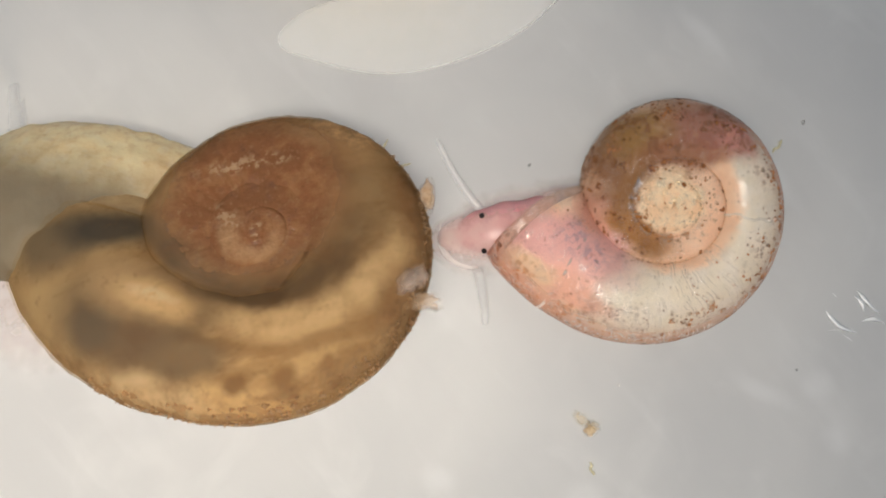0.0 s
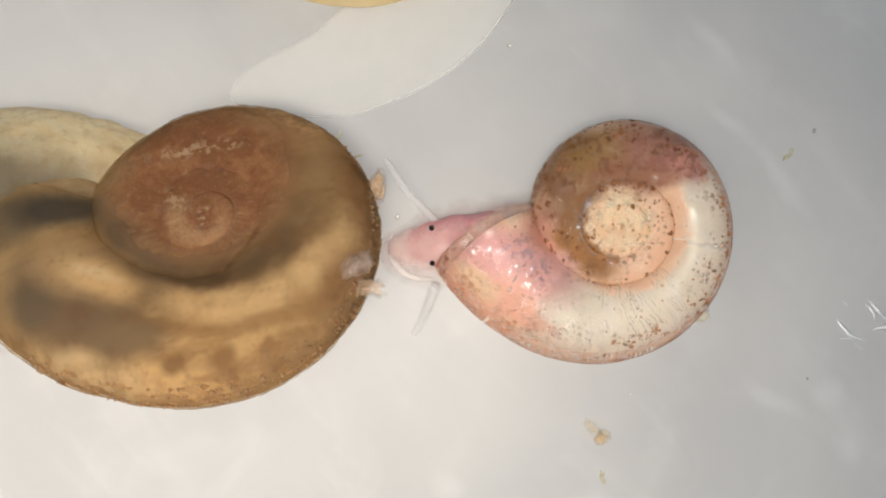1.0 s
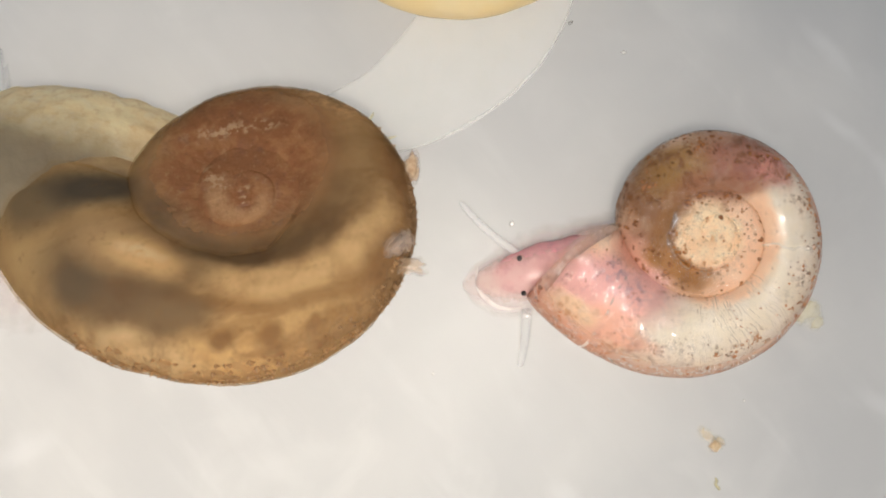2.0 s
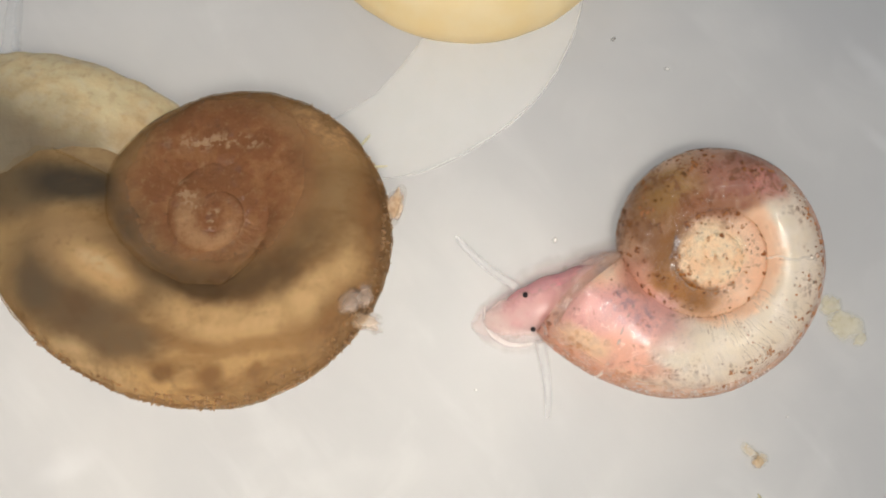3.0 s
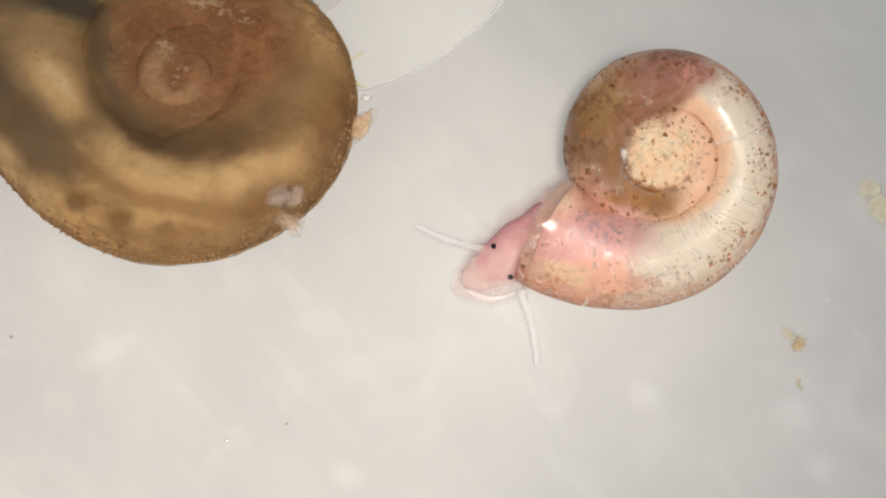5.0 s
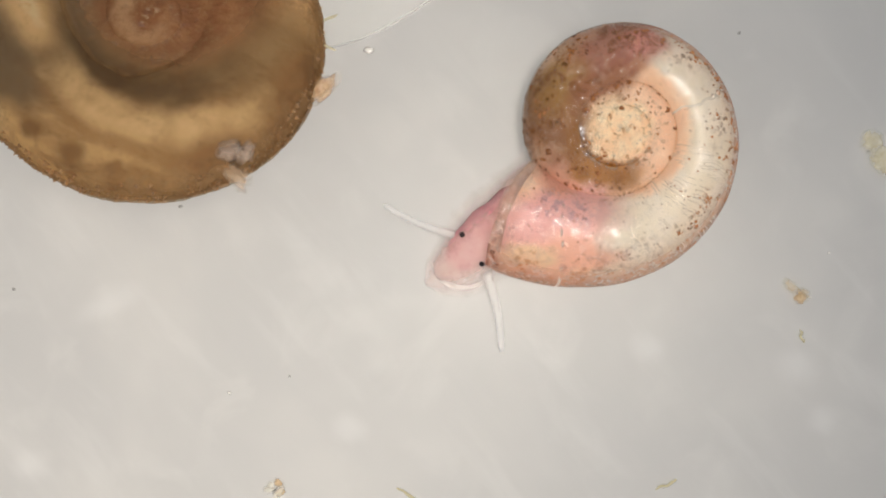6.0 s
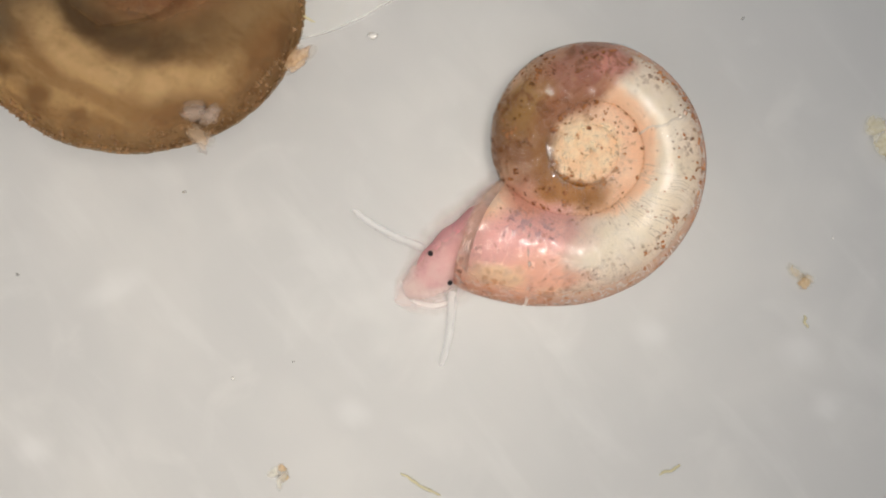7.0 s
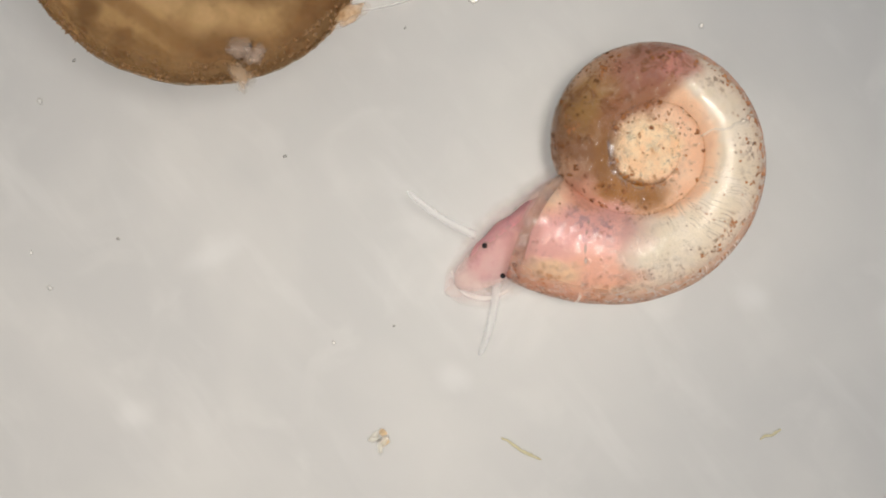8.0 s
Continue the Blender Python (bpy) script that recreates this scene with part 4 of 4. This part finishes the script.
    for i, (x, y, r, white) in enumerate(((1.2, 4.55, 0.06, 1), (0.05, 5.19, 0.05, 0), (-1.21, 0.87, 0.07, 1), (-2.9, -2.35, 0.04, 1), (-9.1, -5.94, 0.05, 1),
                                          (-6.1, 1.42, 0.11, 1), (1.85, 1.8, 0.035, 0), (7.74, 2.72, 0.045, 0), (-15.41, -0.75, 0.08, 1), (-15.19, -4.76, 0.07, 1),
                                          (-10.15, -1.93, 0.04, 0), (-14.68, 0.13, 0.04, 0), (3.78, -2.93, 0.035, 1), (7.6, -2.6, 0.03, 0), (-13.74, -3.71, 0.035, 0),
                                          (-7.81, -5.58, 0.025, 0), (-7.57, 0.83, 0.03, 0), (-15.6, -4.0, 0.05, 1))):
        ob = scrap("speck", (r * 1.2, r * 0.8, r * 0.6), WHITE_SCRAP if white else DARK, 0.4, i * 1.7, None, "white speck on the dish floor" if white else "dark speck of grit on the floor", 2)
        tagged(ob, category="speck", group="specks on the floor")
        ob.matrix_basis = pose(x * MM, y * MM, r * 0.4 * MM, 0, 0, i * 37)


def scratches():
    for line in (((8.24, -1.32), (8.36, -1.5), (8.56, -1.68), (8.9, -1.8)), ((8.9, -0.88), (9.1, -1.12), (9.4, -1.42)), ((8.3, -1.75), (8.8, -1.72)), ((8.85, -1.0), (9.0, -1.15), (9.05, -1.35)),
                 ((8.6, -1.85), (8.78, -1.97)), ((9.0, -1.55), (9.25, -1.5), (9.5, -1.6)), ((8.35, -0.92), (8.46, -1.02))):
        pts = [(x, y, 0.006, 0.05, 0.016) for x, y in line]
        pts[0], pts[-1] = (*pts[0][:3], 0.004, 0.003), (*pts[-1][:3], 0.004, 0.003)
        part("scratch", body_along(pts, 6, 5, 0.02, 0.1), SCRATCH, FLOOR_OB, "bright scratch in the plastic")


PALE, PALE_UPPER, PALE_LOWER = pale_snail()
BROWN = brown_snail()
EDGE = cream_snail()
EDGE_FOOT = clear_foot(EDGE)
floor_scraps()
scratches()

# ---- what moves ----
PALE_ROWS = [
    (0, 4.568, 0.918, 0),
    (0.5, 4.192, 0.908, -0.5),
    (1, 3.31, 0.675, -2.6),
    (1.5, 2.985, 0.605, -1.8),
    (1.6, 2.92, 0.6, -1),
    (1.7, 2.855, 0.585, 0.3),
    (2.8, 1.942, 0.613, 7.7),
    (3, 1.768, 0.565, 9.2),
    (3.5, 1.261, 0.426, 11.2),
    (4, 0.863, 0.342, 14.5),
    (4.5, 0.394, 0.154, 18.4),
    (5, -0.098, 0.033, 24.9),
    (5.2, -0.248, -0.042, 26),
    (6.3, -1.207, -0.659, 31),
    (6.5, -1.335, -0.799, 31.2),
    (7, -1.7, -1.172, 29.9),
    (7.5, -2.137, -1.544, 28.2),
    (8, -2.647, -1.933, 27.1),
]
UPPER_ROWS = [
    (0, -3.787, -0.102, 119.604, -0),
    (0.5, -3.875, -0.148, 121.728, -6.025),
    (1, -3.699, -0.074, 129.384, -25),
    (1.5, -3.731, -0.205, 132.271, -16.38),
    (1.7, -3.7, -0.199, 133.87, -11.422),
    (2.8, -3.836, -0.107, 130.666, -14.635),
    (3, -3.918, -0.039, 129.304, -21.605),
    (3.5, -3.861, -0.126, 134.437, -18.368),
    (4, -3.828, -0.308, 139.859, -21.81),
    (4.5, -3.815, -0.165, 137.121, -25),
    (5, -3.905, -0.246, 134.494, -25),
    (5.2, -3.944, -0.231, 132.438, -25),
    (6.3, -3.843, -0.123, 124.376, -25),
    (6.5, -3.822, -0.069, 126.18, -25),
    (7, -3.876, -0.01, 119.212, -25),
    (7.5, -3.888, 0.035, 118.459, -23.976),
    (8, -3.857, 0.082, 118.629, -23.708),
]
LOWER_ROWS = [
    (0, -3.829, -1.359, -86.716, 25),
    (0.5, -3.766, -1.393, -88.568, 25),
    (1, -3.639, -1.415, -115.637, 25),
    (1.5, -3.695, -1.453, -108.866, 25),
    (1.7, -3.679, -1.366, -107.171, 25),
    (2.8, -3.598, -1.37, -92.73, 18.882),
    (3, -3.59, -1.28, -94.335, 14.849),
    (3.5, -3.594, -1.461, -89.64, 23.028),
    (4, -3.574, -1.404, -94.583, 7.433),
    (4.5, -3.613, -1.352, -97.708, 6.258),
    (5, -3.624, -1.296, -104.208, 6.258),
    (5.2, -3.652, -1.276, -103.386, 0),
    (6.3, -3.717, -1.141, -115.094, 5.297),
    (6.5, -3.674, -1.159, -118.106, 0),
    (7, -3.756, -1.109, -130.025, 13.732),
    (7.5, -3.783, -1.05, -132.644, 21.397),
    (8, -3.841, -0.995, -131.431, 15.016),
]
BROWN_ROWS = [
    (0, -3.153, -0.676, 22.9, 29.2, 7.2),
    (0.5, -3.778, -0.687, 22.6, 26.3, 6.8),
    (1, -4.379, -0.268, 21.8, 31.4, 6.3),
    (1.5, -5.075, 0.168, 26.6, 33.3, 4.7),
    (1.6, -5.264, 0.184, 25.9, 34.2, 4.1),
    (1.7, -5.539, 0.219, 25.1, 34.0, 3.5),
    (2.8, -7.266, 0.423, 15.5, 21.6, 7.0),
    (3, -7.529, 0.493, 12.0, 22.3, 5.8),
    (3.5, -8.056, 0.494, 7.3, 22.7, 3.3),
    (4, -8.454, 0.485, 1.5, 25.2, 0.8),
    (4.5, -8.776, 0.495, -1.7, 24.5, 0.5),
    (5, -9.112, 0.475, -6.5, 23.9, 0.3),
    (5.2, -9.289, 0.510, -7.5, 23.0, -0.3),
    (6.3, -9.966, 0.843, -15.5, 18.6, -3.3),
    (6.5, -10.041, 1.005, -16.0, 17.8, -3.8),
    (7, -10.34, 1.337, -20.2, 17.7, -4.7),
    (7.5, -10.77, 1.545, -24.4, 17.5, -5.5),
    (8, -11.322, 1.809, -28.7, 17.4, -6.4),
]
EDGE_ROWS = [
    (0, -1.537, 8.133),
    (1, -2.108, 7.999),
    (1.5, -2.254, 7.975),
    (3, -3.177, 7.768),
    (3.5, -3.566, 7.805),
    (4, -3.894, 7.817),
    (5.2, -4.696, 7.708),
    (6.5, -5.486, 7.586),
    (8, -6.337, 7.404),
]
FOOT_ROWS = [
    (0, 0.28, -3.46, -12),
    (0.5, 0.02, -3.72, -9),
    (1, -0.45, -4.05, -4),
    (1.5, -1.1, -4.42, 0),
    (1.7, -1.2, -4.5, 0),
    (2.8, -1.441, -4.621, 0),
    (3, -1.439, -4.617, 0),
    (3.5, -1.536, -4.8, 0),
    (4, -1.7, -5.05, 0),
    (4.5, -1.8, -5.2, 0),
    (5.2, -1.85, -5.25, 0),
    (6.5, -1.9, -5.25, 0),
    (8, -1.9, -5.25, 0),
]


def motions():
    walk(PALE, [(t, pose(x * MM, y * MM, 0, 0, 0, turn)) for t, x, y, turn in PALE_ROWS])
    for ob, rows, z in ((PALE_UPPER, UPPER_ROWS, 0.62), (PALE_LOWER, LOWER_ROWS, 0.45)):
        walk(ob, [(t, Matrix.Translation((x * MM, y * MM, z * MM)) @ pose(0, 0, 0, 0, 0, turn) @ pose(0, 0, 0, 0, dip)) for t, x, y, turn, dip in rows])
    # the brown snail rocks: place, heading, lean away and lean aside; its lowest point stays on the floor
    shell = [c for c in BROWN.children if c.name.startswith("shell")][0]
    verts = [v.co.copy() for v in shell.data.vertices][::7]
    rows = []
    for t, x, y, turn, away, aside in BROWN_ROWS:
        lean = Matrix.Rotation(radians(-away), 3, "X") @ Matrix.Rotation(radians(-aside), 3, "Y") @ Matrix.Rotation(radians(turn), 3, "Z")
        low = min((lean @ v).z for v in verts)
        rows.append((t, Matrix.Translation((x * MM, y * MM, -low)) @ lean.to_4x4()))
    walk(BROWN, rows)
    walk(EDGE, [(t, pose(x * MM, y * MM, 0)) for t, x, y in EDGE_ROWS])
    walk(EDGE_FOOT, [(t, pose(x * MM, y * MM, 0, 0, 0, turn)) for t, x, y, turn in FOOT_ROWS])


motions()
